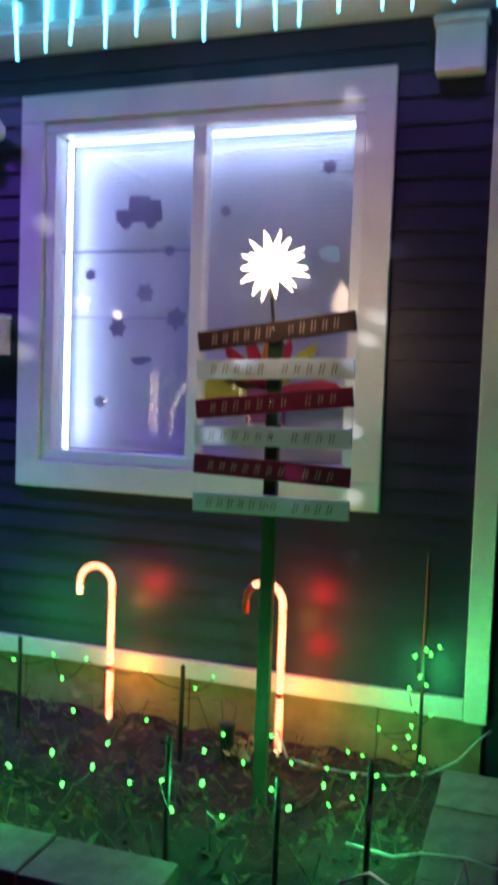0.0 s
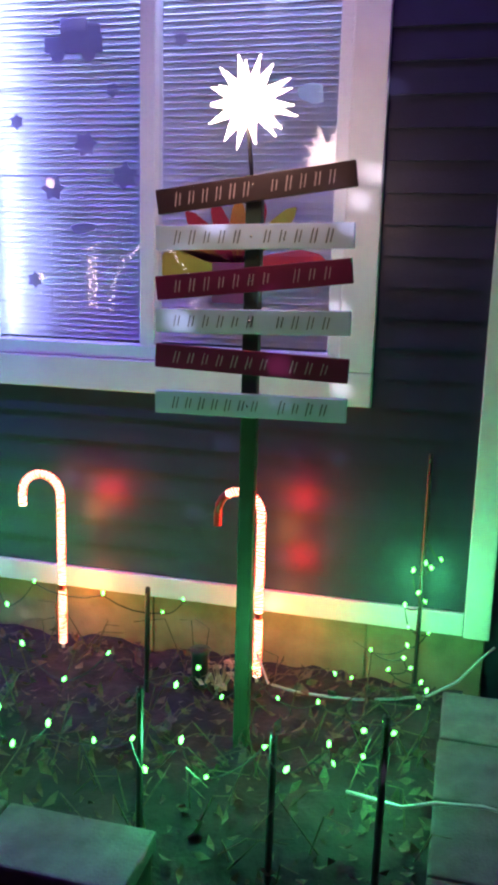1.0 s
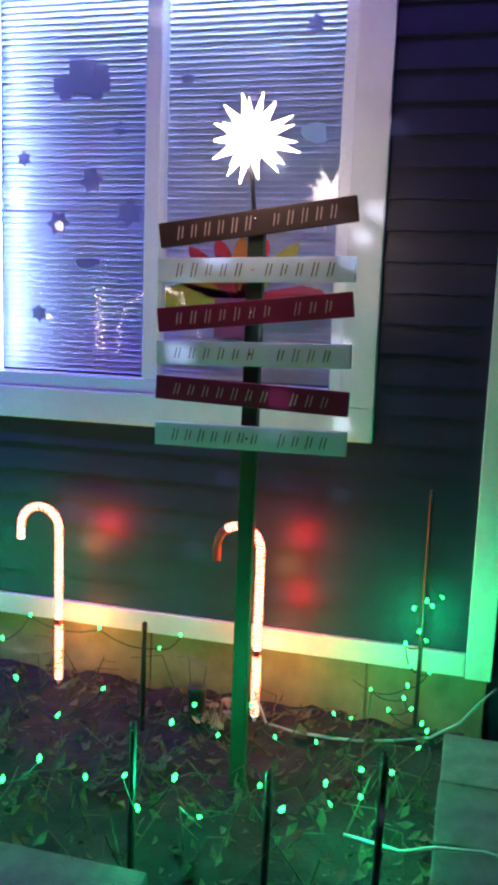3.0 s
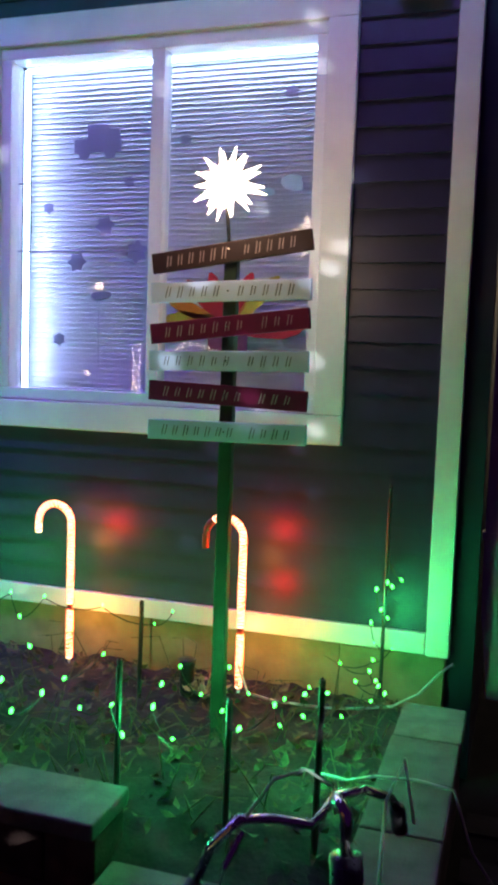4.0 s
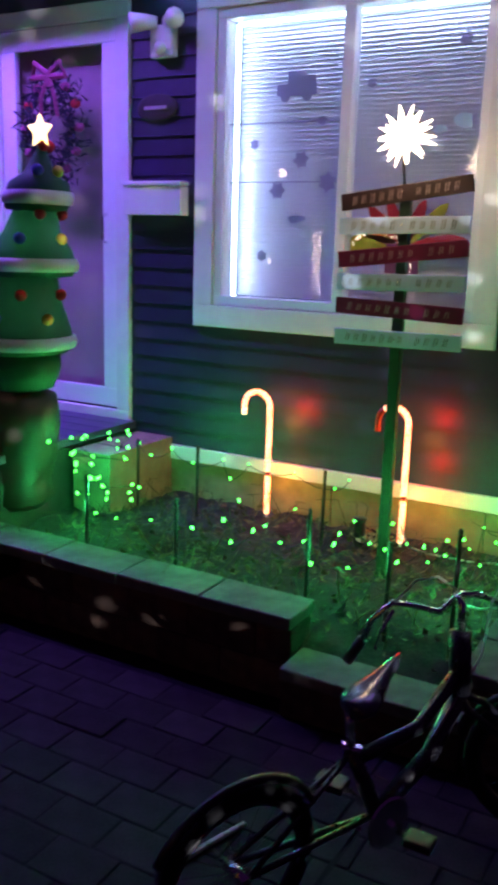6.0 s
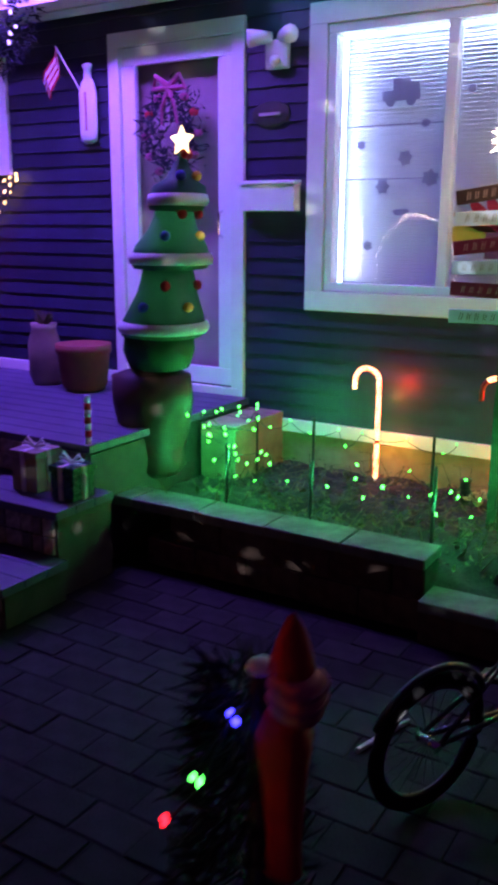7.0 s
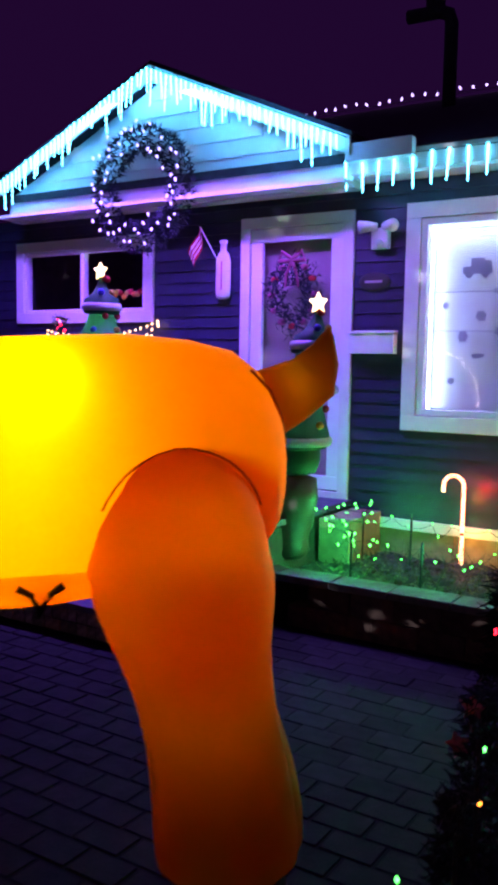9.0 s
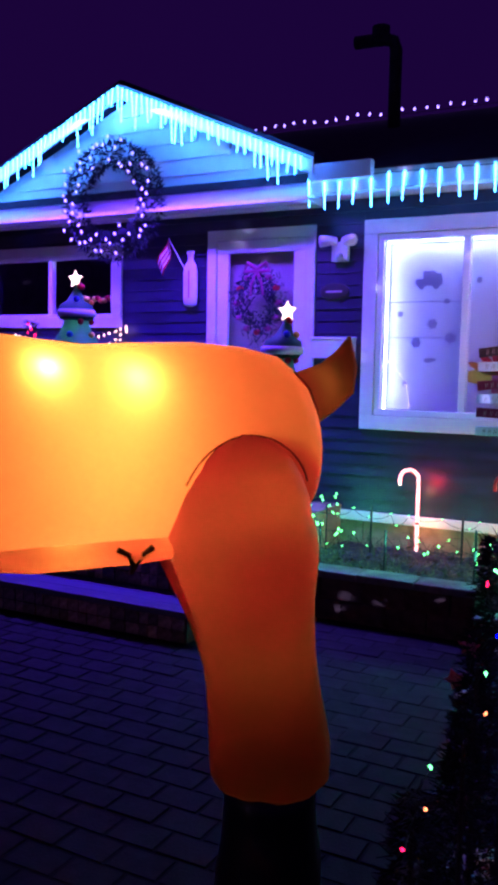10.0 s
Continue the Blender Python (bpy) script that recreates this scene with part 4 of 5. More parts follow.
leaves = bmesh.new()
for k in range(900):
    x, y = random.uniform(-2.3, -0.12), random.uniform(2.12, 3.25)
    s = random.uniform(0.012, 0.035)
    m = Matrix.Translation((x, y, soil_z(x, y) + random.uniform(0.01, 0.035))) @ pose(0, 0, 0, random.uniform(-50, 50), random.uniform(-50, 50), random.uniform(0, 360))
    pts = [leaves.verts.new(m @ Vector(p)) for p in ((-s, 0, 0.3 * s), (0, -0.45 * s, 0), (s, 0, 0.25 * s), (0, 0.45 * s, 0))]
    leaves.faces.new((pts[0], pts[1], pts[3])), leaves.faces.new((pts[1], pts[2], pts[3]))
solo("leaf_litter", leaves, LEAF, "scattered dry leaves and mulch on the soil", "leaf litter", "stuff")
twigs = bmesh.new()
for k in range(170):
    x, y = random.uniform(-2.3, -0.15), random.uniform(2.15, 3.2)
    a, l = random.uniform(0, 6.283), random.uniform(0.06, 0.24)
    z = soil_z(x, y)
    lift = random.uniform(0.0, 0.14)
    tube(twigs, [(x, y, z), (x + 0.5 * l * math.cos(a), y + 0.5 * l * math.sin(a), z + 0.04 + lift), (x + l * math.cos(a + 0.4), y + l * math.sin(a + 0.4), z + 0.02 + lift * 1.1)], 0.0028, 4, 0.5)
solo("dead_stems", twigs, LEAF, "dry bent plant stems in the bed", "dead plants", "stuff")

FRONT = [(-0.82, 0.45), (-0.95, 0.52), (-1.08, 0.54), (-0.46, 0.55), (-0.35, 0.56), (-0.52, 0.58), (-0.66, 0.48), (-0.73, 0.55), (-0.85, 0.55), (-0.29, 0.66), (-0.28, 0.61), (-0.22, 0.69), (-0.36, 0.63), (-1.35, 0.51), (-1.59, 0.49), (-1.68, 0.57), (-1.77, 0.47), (-1.89, 0.47), (-1.80, 0.56), (-1.94, 0.55), (-1.22, 0.56), (-1.17, 0.48), (-1.46, 0.59)]
MIDDLE = [(-1.30, 0.38), (-0.85, 0.49), (-0.93, 0.40), (-0.78, 0.39), (-0.68, 0.50), (-0.48, 0.42), (-0.59, 0.44), (-0.28, 0.40), (-0.19, 0.47), (-0.17, 0.52), (-1.45, 0.47), (-1.15, 0.49)]
BACK = [(-2.33, 0.61), (-2.20, 0.61), (-2.09, 0.57), (-2.41, 0.51), (-1.82, 0.57), (-1.95, 0.63), (-1.65, 0.61), (-1.52, 0.60), (-1.60, 0.52), (-1.24, 0.61), (-1.05, 0.55), (-0.97, 0.61)]
CORNER = [(-0.43, 0.32), (-0.49, 0.31), (-0.37, 0.44), (-0.31, 0.38), (-0.24, 0.39), (-0.26, 0.42), (-0.25, 0.46), (-0.19, 0.51), (-0.27, 0.59), (-0.20, 0.63), (-0.22, 0.85), (-0.16, 0.77), (-0.19, 0.75), (-0.25, 0.73), (-0.21, 0.76), (-0.25, 0.52), (-0.20, 0.35), (-0.23, 0.66)]
for row, y, label in ((FRONT, 2.22, "green lights strung along the front of the bed"), (MIDDLE, 2.75, "green lights strung across the middle of the bed"), (BACK, 2.95, "green lights strung along the house side of the bed"), (CORNER, 3.16, "green lights wound up a rod at the house corner")):
    ob = thing("string_lights", (row[0][0], y, row[0][1]), label, "string lights", "green string lights")
    order = sorted(row) if row is not CORNER else sorted(row, key=lambda q: q[1])
    pts = [Vector((x, y + random.uniform(-0.03, 0.03), z)) for x, z in order]
    path = []
    for p, q in zip(pts, pts[1:]):
        path += sag(p, q, 0.012 + 0.05 * (q - p).length, 5)[:-1]
    part("wire", tube(bmesh.new(), path + [pts[-1]], 0.0022, 4), WIRE, ob)
    for p in pts:
        bulb("green", p, ob, random.uniform(0.5, 0.8) if row is not CORNER else random.uniform(0.5, 0.7))
net = thing("string_lights", (-2.2, 2.4, 0.5), "green lights heaped round the foot of the inflatable tree", "string lights", "green string lights")
pts = [Vector((-2.30 + 0.42 * random.random(), 2.32 + 0.3 * random.random(), 0.40 + 0.0125 * k + 0.1 * random.random())) for k in range(28)]
part("wire", tube(bmesh.new(), pts, 0.0022, 4), WIRE, net)
for p in pts:
    bulb("green", p, net, 0.75)


def stake(x, y, z, r=0.009):
    ob = thing("garden_stake", (x, y, soil_z(x, y)), "thin dark stake holding up the light string", "garden stake", "stakes in the bed")
    part("rod", tube(bmesh.new(), [(x, y, soil_z(x, y) - 0.06), (x + 0.004, y, z)], r, 7), BLACK, ob)
    part("clip", tube(bmesh.new(), [(x, y, z - 0.03), (x + 0.004, y - 0.015, z - 0.01), (x + 0.004, y, z + 0.004)], 0.004, 5), BLACK, ob)


for x, y, z in ((-1.95, 2.24, 0.64), (-1.46, 2.24, 0.62), (-0.84, 2.25, 0.68), (-0.24, 2.22, 0.72), (-0.50, 2.24, 0.62), (-1.10, 2.96, 0.64), (-1.82, 2.96, 0.66), (-2.2, 2.96, 0.64)):
    stake(x, y, z)
stake(-0.222, 3.17, 1.12, 0.007)
sol = thing("solar_light", (-0.93, 3.0, 0.28), "small black garden spot light in the soil", "garden light")
part("case", lathe(bmesh.new(), [(0.02, 0.27), (0.028, 0.30), (0.03, 0.40), (0.036, 0.42), (0.01, 0.421)], (-0.93, 3.02), 14), BLACK, sol, smooth=True)
part("spike", tube(bmesh.new(), [(-0.93, 3.02, 0.2), (-0.93, 3.02, 0.28)], 0.008, 6), BLACK, sol)
dry = thing("dried_plant", (-0.86, 3.02, 0.28), "pale dried plant with curled leaves by the candy cane", "dried plant")
for k in range(26):
    a, l = random.uniform(0, 6.283), random.uniform(0.05, 0.13)
    part("stem", tube(bmesh.new(), [(-0.86, 3.02, 0.26), (-0.86 + 0.5 * l * math.cos(a), 3.02 + 0.4 * l * math.sin(a), 0.30 + 0.5 * l), (-0.86 + l * math.cos(a), 3.02 + 0.7 * l * math.sin(a), 0.29 + 0.4 * l)], 0.0022, 4), PALELEAF, dry)
    m = pose(-0.86 + l * math.cos(a), 3.02 + 0.7 * l * math.sin(a), 0.29 + 0.4 * l, random.uniform(-40, 40), random.uniform(-40, 40), random.uniform(0, 360))
    q = random.uniform(0.012, 0.026)
    part("leaf", ring_loft(bmesh.new(), [[m @ Vector((u * q, w * v * q, 0.25 * q * abs(v) + h)) for v, h in ((-1, 0), (0, 0), (1, 0), (0, 0.0012))] for u, w in ((-1, 0.1), (-0.3, 0.6), (0.4, 0.5), (1, 0.05))]), PALELEAF, dry)
c1 = thing("extension_cord", (-0.7, 3.1, 0.3), "pale cord lying from the cane to the house corner", "cord")
part("cable", tube(bmesh.new(), [(-0.75, 3.09, 0.40), (-0.70, 3.06, 0.31), (-0.60, 3.04, 0.305), (-0.48, 3.05, 0.30), (-0.40, 3.07, 0.295), (-0.28, 3.1, 0.30), (-0.17, 3.13, 0.315), (-0.08, 3.17, 0.36), (-0.01, 3.2, 0.44), (0.03, 3.25, 0.46)], 0.0045, 6), CORD, c1, smooth=True)
c2 = thing("extension_cord", (0.0, 2.4, 0.36), "pale cord lying over the bed edge", "cord")
part("cable", tube(bmesh.new(), [(-0.35, 2.5, 0.33), (-0.2, 2.46, 0.34), (-0.12, 2.47, 0.362), (0.0, 2.49, 0.362), (0.10, 2.47, 0.362), (0.16, 2.45, 0.20), (0.3, 2.45, 0.01), (0.9, 2.4, 0.008)], 0.0045, 6), CORD, c2, smooth=True)

solo("baseboard", boxed(-6.3, DOOR[0] - 0.004, WY - 0.034, WY - 0.012, 0.662, 0.74, 0.004), WHITE, "white board along the wall above the porch floor", "baseboard", "structure")
solo("landing", boxed(-2.445, -2.20, 2.72, 3.285, 0.0, 0.60, 0.006), SKIRT, "low boarded block beside the porch", "landing", "structure")
# ---- porch, steps, what stands on them ----
porch = thing("porch", (-4.4, 2.5, 0), "raised porch floor in front of the door", "porch", kind="structure")
# dark core: the black shade at the porch end is put into its colour
part("core", boxed(-6.5, -2.48, 1.80, 3.28, 0.0, 0.60), DARKWOOD, porch)
steps = thing("steps", (-4.4, 1.4, 0), "two wide steps with stone risers, pale light flecks put into their tones", "steps", kind="structure")
# step cores take the same dark colour in place of shade
part("core", boxed(-6.5, -2.36, 1.42, 1.798, 0.0, 0.395), DARKWOOD, steps)
part("core", boxed(-6.5, -2.32, 1.04, 1.418, 0.0, 0.165), DARKWOOD, steps)
pot = thing("flower_pot", (-3.5, 2.9, 0.66), "round terracotta pot on the porch", "flower pot")
part("pot", lathe(bmesh.new(), [(0.12, 0.66), (0.15, 0.70), (0.17, 0.90), (0.185, 0.92), (0.185, 0.97), (0.15, 0.965)], (-3.52, 2.92), 22), TERRACOTTA, pot, smooth=True)
part("soil", lathe(bmesh.new(), [(0.155, 0.93), (0.15, 0.945)], (-3.52, 2.92), 18), SOIL, pot)
sack = thing("patterned_planter", (-3.9, 2.92, 0.66), "tall pale patterned planter against the wall", "planter")
part("body", lathe(bmesh.new(), [(0.10, 0.66), (0.13, 0.72), (0.12, 0.95), (0.09, 1.04), (0.10, 1.08), (0.03, 1.07)], (-3.9, 2.95), 18, 0.8, 0.04), GIFTTAN, sack, smooth=True)
bm = bmesh.new()
for k in range(60):
    a = random.uniform(0, 6.283)
    tube(bm, [(-3.9, 2.95, 1.05), (-3.9 + 0.07 * math.cos(a), 2.95 + 0.06 * math.sin(a), 1.1 + 0.08 * random.random())], 0.006, 3, 0.3)
part("dry_plant", bm, LEAF, sack)


def gift(x, y, z, w, h, mat, ribbon, label):
    ob = thing("gift_box", (x, y, z), label, "gift box", "gifts on the steps")
    part("box", boxed(x - w / 2, x + w / 2, y - w / 2, y + w / 2, z, z + h, 0.006), mat, ob)
    part("lid", boxed(x - w / 2 - 0.006, x + w / 2 + 0.006, y - w / 2 - 0.006, y + w / 2 + 0.006, z + h + 0.001, z + h + 0.035, 0.005), mat, ob)
    part("ribbon", box(boxed(x - 0.012, x + 0.012, y - w / 2 - 0.009, y + w / 2 + 0.009, z, z + h + 0.038), x - w / 2 - 0.009, x + w / 2 + 0.009, y - 0.012, y + 0.012, z, z + h + 0.0385), ribbon, ob)
    for s in (-1, 1):
        part("bow_loop", tube(bmesh.new(), [(x, y, z + h + 0.04), (x + s * 0.05, y, z + h + 0.085), (x + s * 0.075, y, z + h + 0.06), (x, y, z + h + 0.04)], 0.008, 6), ribbon, ob)


gift(-2.70, 1.64, 0.44, 0.17, 0.17, GIFTTAN, FUR, "tan wrapped gift box with a pale ribbon")
gift(-2.44, 1.62, 0.44, 0.15, 0.13, GIFTGREEN, FUR, "glittering green foil gift box with a pale ribbon")
gift(-3.47, 1.62, 0.44, 0.17, 0.15, GIFTGOLD, YELLOWCLOTH, "golden wrapped gift box with a yellow ribbon")
cst = thing("striped_stick", (-2.49, 1.80, 0.66), "short red and white striped candy stick", "candy stick")
for k in range(7):
    part("stripe", tube(bmesh.new(), [(-2.49, 1.80, 0.66 + 0.035 * k), (-2.486, 1.80, 0.695 + 0.035 * k)], 0.016, 10), REDCLOTH if k % 2 else FUR, cst, smooth=True)

# ---- slim dark tree and low shrub with coloured lights ----
def needles(bm, count, cx, cy, z0, z1, r_top, r_low, long):
    for k in range(count):
        z = random.uniform(z0, z1)
        t = random.uniform(0, 6.283)
        r = (r_top + (r_low - r_top) * (z1 - z) / (z1 - z0)) * math.sqrt(random.random())
        p = Vector((cx + r * math.cos(t), cy + r * math.sin(t), z))
        d = Vector((math.cos(t) + random.gauss(0, 0.5), math.sin(t) + random.gauss(0, 0.5), random.gauss(0.1, 0.5))).normalized() * random.uniform(0.5, 1) * long
        tube(bm, [p, p + d], 0.0035, 3, 0.2)
    return bm


ptree = thing("slim_tree", (-0.094, -0.541, 0), "slim dark artificial tree hung with coloured lights", "artificial tree")
part("pole", tube(bmesh.new(), [(-0.094, -0.541, 0.0), (-0.094, -0.541, 1.195)], 0.014, 8), BLACK, ptree, smooth=True)
part("cap", ball(bmesh.new(), (-0.094, -0.541, 1.198), 0.016, 1.2, 1.2, 0.7, n=10), VINYL, ptree, "pale pole cap", smooth=True)
part("foot", lathe(bmesh.new(), [(0.17, 0.0), (0.17, 0.015), (0.03, 0.03), (0.022, 0.06)], (-0.094, -0.541), 18), BLACK, ptree)
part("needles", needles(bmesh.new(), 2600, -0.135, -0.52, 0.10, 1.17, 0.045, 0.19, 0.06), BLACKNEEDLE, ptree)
for hue, x, y, z in (("blue", -0.114, -0.580, 1.146), ("blue", -0.098, -0.585, 1.140), ("green", -0.118, -0.639, 1.081), ("green", -0.128, -0.636, 1.085), ("red", -0.145, -0.673, 1.042), ("red", -0.141, -0.674, 1.050)):
    bulb(hue, (x, y, z), ptree, 0.45)
part("wire", tube(bmesh.new(), [(-0.10, -0.56, 1.16), (-0.114, -0.572, 1.146), (-0.118, -0.631, 1.081), (-0.145, -0.665, 1.042), (-0.13, -0.68, 0.98)], 0.002, 4), WIRE, ptree)
for k, (x, y, z) in enumerate(((-0.186, -0.70, 0.845), (-0.245, -0.62, 0.70))):
    part("ornament", star_bm((x, y, z), 5, 0.040, 0.021, 0.012, k * 0.4), PINKCLOTH, ptree, "small pink star ornament")
for x, y, top, low, label, lights in ((-0.135, -0.80, 0.93, 0.15, "low dark shrub with a blue and a green light", (("blue", -0.069, -0.866, 0.940), ("green", -0.080, -0.939, 0.845))),
                                      (-0.125, -0.98, 0.75, 0.13, "low dark shrub with one orange light", (("orange", -0.058, -1.045, 0.771),)),
                                      (-0.150, -1.40, 0.68, 0.12, "low dark shrub with green, orange and red lights", (("green", -0.127, -1.324, 0.713), ("orange", -0.093, -1.491, 0.690), ("red", -0.110, -1.60, 0.640)))):
    shrub = thing("low_shrub", (x, y, 0), label, "shrub", "low shrubs by the drive")
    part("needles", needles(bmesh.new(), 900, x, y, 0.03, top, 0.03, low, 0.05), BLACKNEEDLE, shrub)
    part("stem", tube(bmesh.new(), [(x, y, 0), (x, y, top - 0.1)], 0.012, 7, 0.5), DARKWOOD, shrub)
    for hue, bx, by, bz in lights:
        bulb(hue, (bx, by, bz), shrub, 0.5)
        part("wire", tube(bmesh.new(), [(x, y, bz - 0.08), ((x + bx) / 2, (y + by) / 2, bz - 0.02), (bx, by + 0.003, bz)], 0.002, 4), WIRE, shrub)
hat = thing("felt_hat", (-0.035, -0.555, 0.95), "red pointed felt hat with a pink band hung on the tree", "hat")
part("crown", lathe(bmesh.new(), [(0.002, 1.285), (0.009, 1.275), (0.017, 1.255), (0.024, 1.230), (0.028, 1.212)], (-0.044, -0.555), 18, wobble=0.08), REDCLOTH, hat, smooth=True)
part("band", lathe(bmesh.new(), [(0.022, 1.214), (0.031, 1.210), (0.034, 1.188), (0.032, 1.165), (0.022, 1.160)], (-0.032, -0.56), 18, wobble=0.1), PINKCLOTH, hat, smooth=True)
for z in (1.200, 1.182):
    part("stripe", lathe(bmesh.new(), [(0.030, z - 0.004), (0.0362, z - 0.003), (0.0362, z + 0.003), (0.030, z + 0.004)], (-0.032, -0.56), 18, wobble=0.1), LILAC, hat)
part("skirt", lathe(bmesh.new(), [(0.024, 1.163), (0.034, 1.13), (0.030, 1.09), (0.024, 1.04), (0.020, 0.99), (0.022, 0.95), (0.010, 0.935)], (-0.044, -0.565), 18, wobble=0.14), REDCLOTH, hat, smooth=True)
part("hook", tube(bmesh.new(), [(-0.094, -0.541, 1.17), (-0.07, -0.55, 1.19), (-0.05, -0.556, 1.18)], 0.003, 5), BLACK, hat)

# ---- side yard and neighbour ----
dsp = thing("downspout", (0.07, 3.46, 0.3), "pale metal downspout at the house corner", "downspout")
part("pipe", ring_loft(bmesh.new(), [[(x - 0.03, y - 0.025, z), (x + 0.03, y - 0.025, z), (x + 0.03, y + 0.025, z), (x - 0.03, y + 0.025, z)] for x, y, z in ((0.14, 3.46, 3.1), (0.14, 3.46, 0.8), (0.145, 3.46, 0.6), (0.18, 3.46, 0.28))]), VINYL, dsp)
for z in (0.9, 2.0, 2.9):
    part("bracket", boxed(0.101, 0.173, 3.43, 3.49, z, z + 0.03), VINYL, dsp)
nb = thing("neighbour_house", (4.3, 13, 0), "lit cream neighbouring house behind the side yard", "house")
part("wall", boxed(-1.0, 9.0, 13.0, 19.0, 0.0, 3.4), CREAM, nb)
part("roof", ring_loft(bmesh.new(), [[(-1.4, 12.6, 3.3), (-1.4, 19.4, 3.3), (-1.4, 16.0, 5.0)], [(9.4, 12.6, 3.3), (9.4, 19.4, 3.3), (9.4, 16.0, 5.0)]]), ROOF, nb)
part("door", boxed(0.05, 1.1, 12.97, 12.998, 0.0, 2.2), WHITE, nb)
part("window", boxed(1.8, 3.0, 12.97, 12.998, 1.1, 2.2), VINYL, nb)
fence = thing("wooden_fence", (-0.2, 10.0, 0), "pale board fence along the side yard", "fence")
bd = mesh_of("board", boxed(-0.066, 0.066, -0.01, 0.01, 0.0, 2.0), CREAM)
for k in range(7):
    piece("board", bd, pose(-0.78 + 0.14 * k, 11.5, 0.0), fence)
part("rail", boxed(-0.85, 0.13, 11.511, 11.55, 1.6, 1.7), CREAM, fence)
hedge = thing("hedge", (-0.05, 8, 0), "dark ragged evergreen shrub in the side yard", "shrub")
bm = bmesh.new()
for k in range(2200):
    z = random.uniform(0.05, 1.75)
    t = random.uniform(0, 6.283)
    r = 0.42 * math.sqrt(random.random()) * (1.1 - 0.35 * z / 1.7)
    p = Vector((-0.0 + r * math.cos(t) * 0.9, 8 + r * math.sin(t), z))
    d = Vector((random.gauss(0, 1), random.gauss(0, 1), random.gauss(0.8, 0.6))).normalized() * random.uniform(0.05, 0.15)
    tube(bm, [p, p + d], 0.016, 3, 0.15)
part("leaves", bm, NEEDLE, hedge)
part("stem", tube(bmesh.new(), [(0.0, 8, 0), (0.02, 8, 1.1)], 0.03, 7, 0.6), DARKWOOD, hedge)
branch = thing("overhanging_branch", (-0.2, 9, 3.2), "dark bare drooping branches against the lit wall", "tree")
part("trunk", tube(bmesh.new(), [(-0.75, 9.6, 0), (-0.78, 9.6, 2.0), (-0.7, 9.5, 3.2), (-0.3, 9.3, 3.7), (0.3, 9.2, 3.8)], 0.07, 8, 0.4), DARKWOOD, branch, smooth=True)
for k in range(14):
    x = -0.55 + 0.06 * k
    part("twig", tube(bmesh.new(), [(x, 9.3, 3.6), (x + random.uniform(-0.1, 0.1), 9.3, 2.9), (x + random.uniform(-0.15, 0.15), 9.3, random.uniform(1.9, 2.5))], 0.02, 5, 0.3), DARKWOOD, branch)

# ---- lights across the drive, seen in the window's glass ----
far_me = mesh_of("bulb", ball(bmesh.new(), (0, 0, 0), 0.040, n=6), FARLIGHT)
pole = thing("lit_pole", (-12.3, -20, 0), "post wound with warm lights across the drive", "light post")
part("post", tube(bmesh.new(), [(-12.3, -20.06, 0), (-12.3, -20.06, 2.2)], 0.08, 8), DARKWOOD, pole)
for k in range(34):
    piece("bulb", far_me, pose(-12.3 + 0.13 * math.cos(k * 1.9), -19.9 + 0.1 * math.sin(k * 1.9), 0.15 + 0.06 * k), pole)
arch = thing("lit_arch", (-11.0, -20, 0), "garden arch outlined with white lights across the drive", "garden arch")
rows = [(-11.7 + 1.45 * (1 - math.cos(t)), 2.2 * math.sin(t)) for t in (math.pi * k / 52 for k in range(53))]
part("hoop", tube(bmesh.new(), [(x, -20.05, z) for x, z in rows], 0.03, 6), DARKWOOD, arch)
for x, z in rows:
    piece("bulb", far_me, pose(x + random.uniform(-0.09, 0.09), -19.95, z + random.uniform(-0.06, 0.06)), arch)
for x, z, w in ((-14.0, 4.0, 0.16), (-14.4, 1.0, 0.10)):
    lampost = thing("far_lamp", (x, -20.4, 0), "lit garden lamp across the drive", "garden lamp")
    part("post", tube(bmesh.new(), [(x, -20.4, 0), (x, -20.4, z)], 0.05, 8), DARKWOOD, lampost)
    part("globe", ball(bmesh.new(), (x, -20.4, z + 0.1), w, n=12), FARLIGHT, lampost, smooth=True)

stick = thing("pale_stick", (-0.6, 1.15, 0), "thin pale wooden stick lying on the pavers", "stick")
part("shaft", tube(bmesh.new(), [(-0.634, 1.019, 0.010), (-0.60, 1.14, 0.011), (-0.554, 1.282, 0.010)], 0.011, 7, 0.8), CORD, stick)

# ---- snow-spot projector beside the drive ----
snow = thing("snow_projector", (2.4, -0.6, 0), "small black garden projector casting white spots on the house", "projector")
aim = look((2.4, -0.6, 0.60), (-3.0, 3.3, 2.05))
bm = bmesh.new()
for i in range(22):
    for j in range(22):
        cx, cy, q = -0.0378 + 0.0036 * i, -0.0378 + 0.0036 * j, 0.0018
        hx, hy = cx + random.uniform(-0.0012, 0.0012), cy + random.uniform(-0.0012, 0.0012)
        hole = random.choice((0.00012, 0.0002, 0.0003, 0.0004))
        outer = [bm.verts.new(aim @ Vector((cx + q * a, cy + q * b, -0.10))) for a, b in ((1, 0), (1, 1), (0, 1), (-1, 1), (-1, 0), (-1, -1), (0, -1), (1, -1))]
        inner = [bm.verts.new(aim @ Vector((hx + hole * math.cos(t), hy + hole * math.sin(t), -0.10))) for t in (math.pi * k / 4 for k in range(8))]
        for k in range(8):
            bm.faces.new((outer[k], outer[(k + 1) % 8], inner[(k + 1) % 8], inner[k]))
part("pierced_plate", bm, BLACK, snow)
bm = bmesh.new()
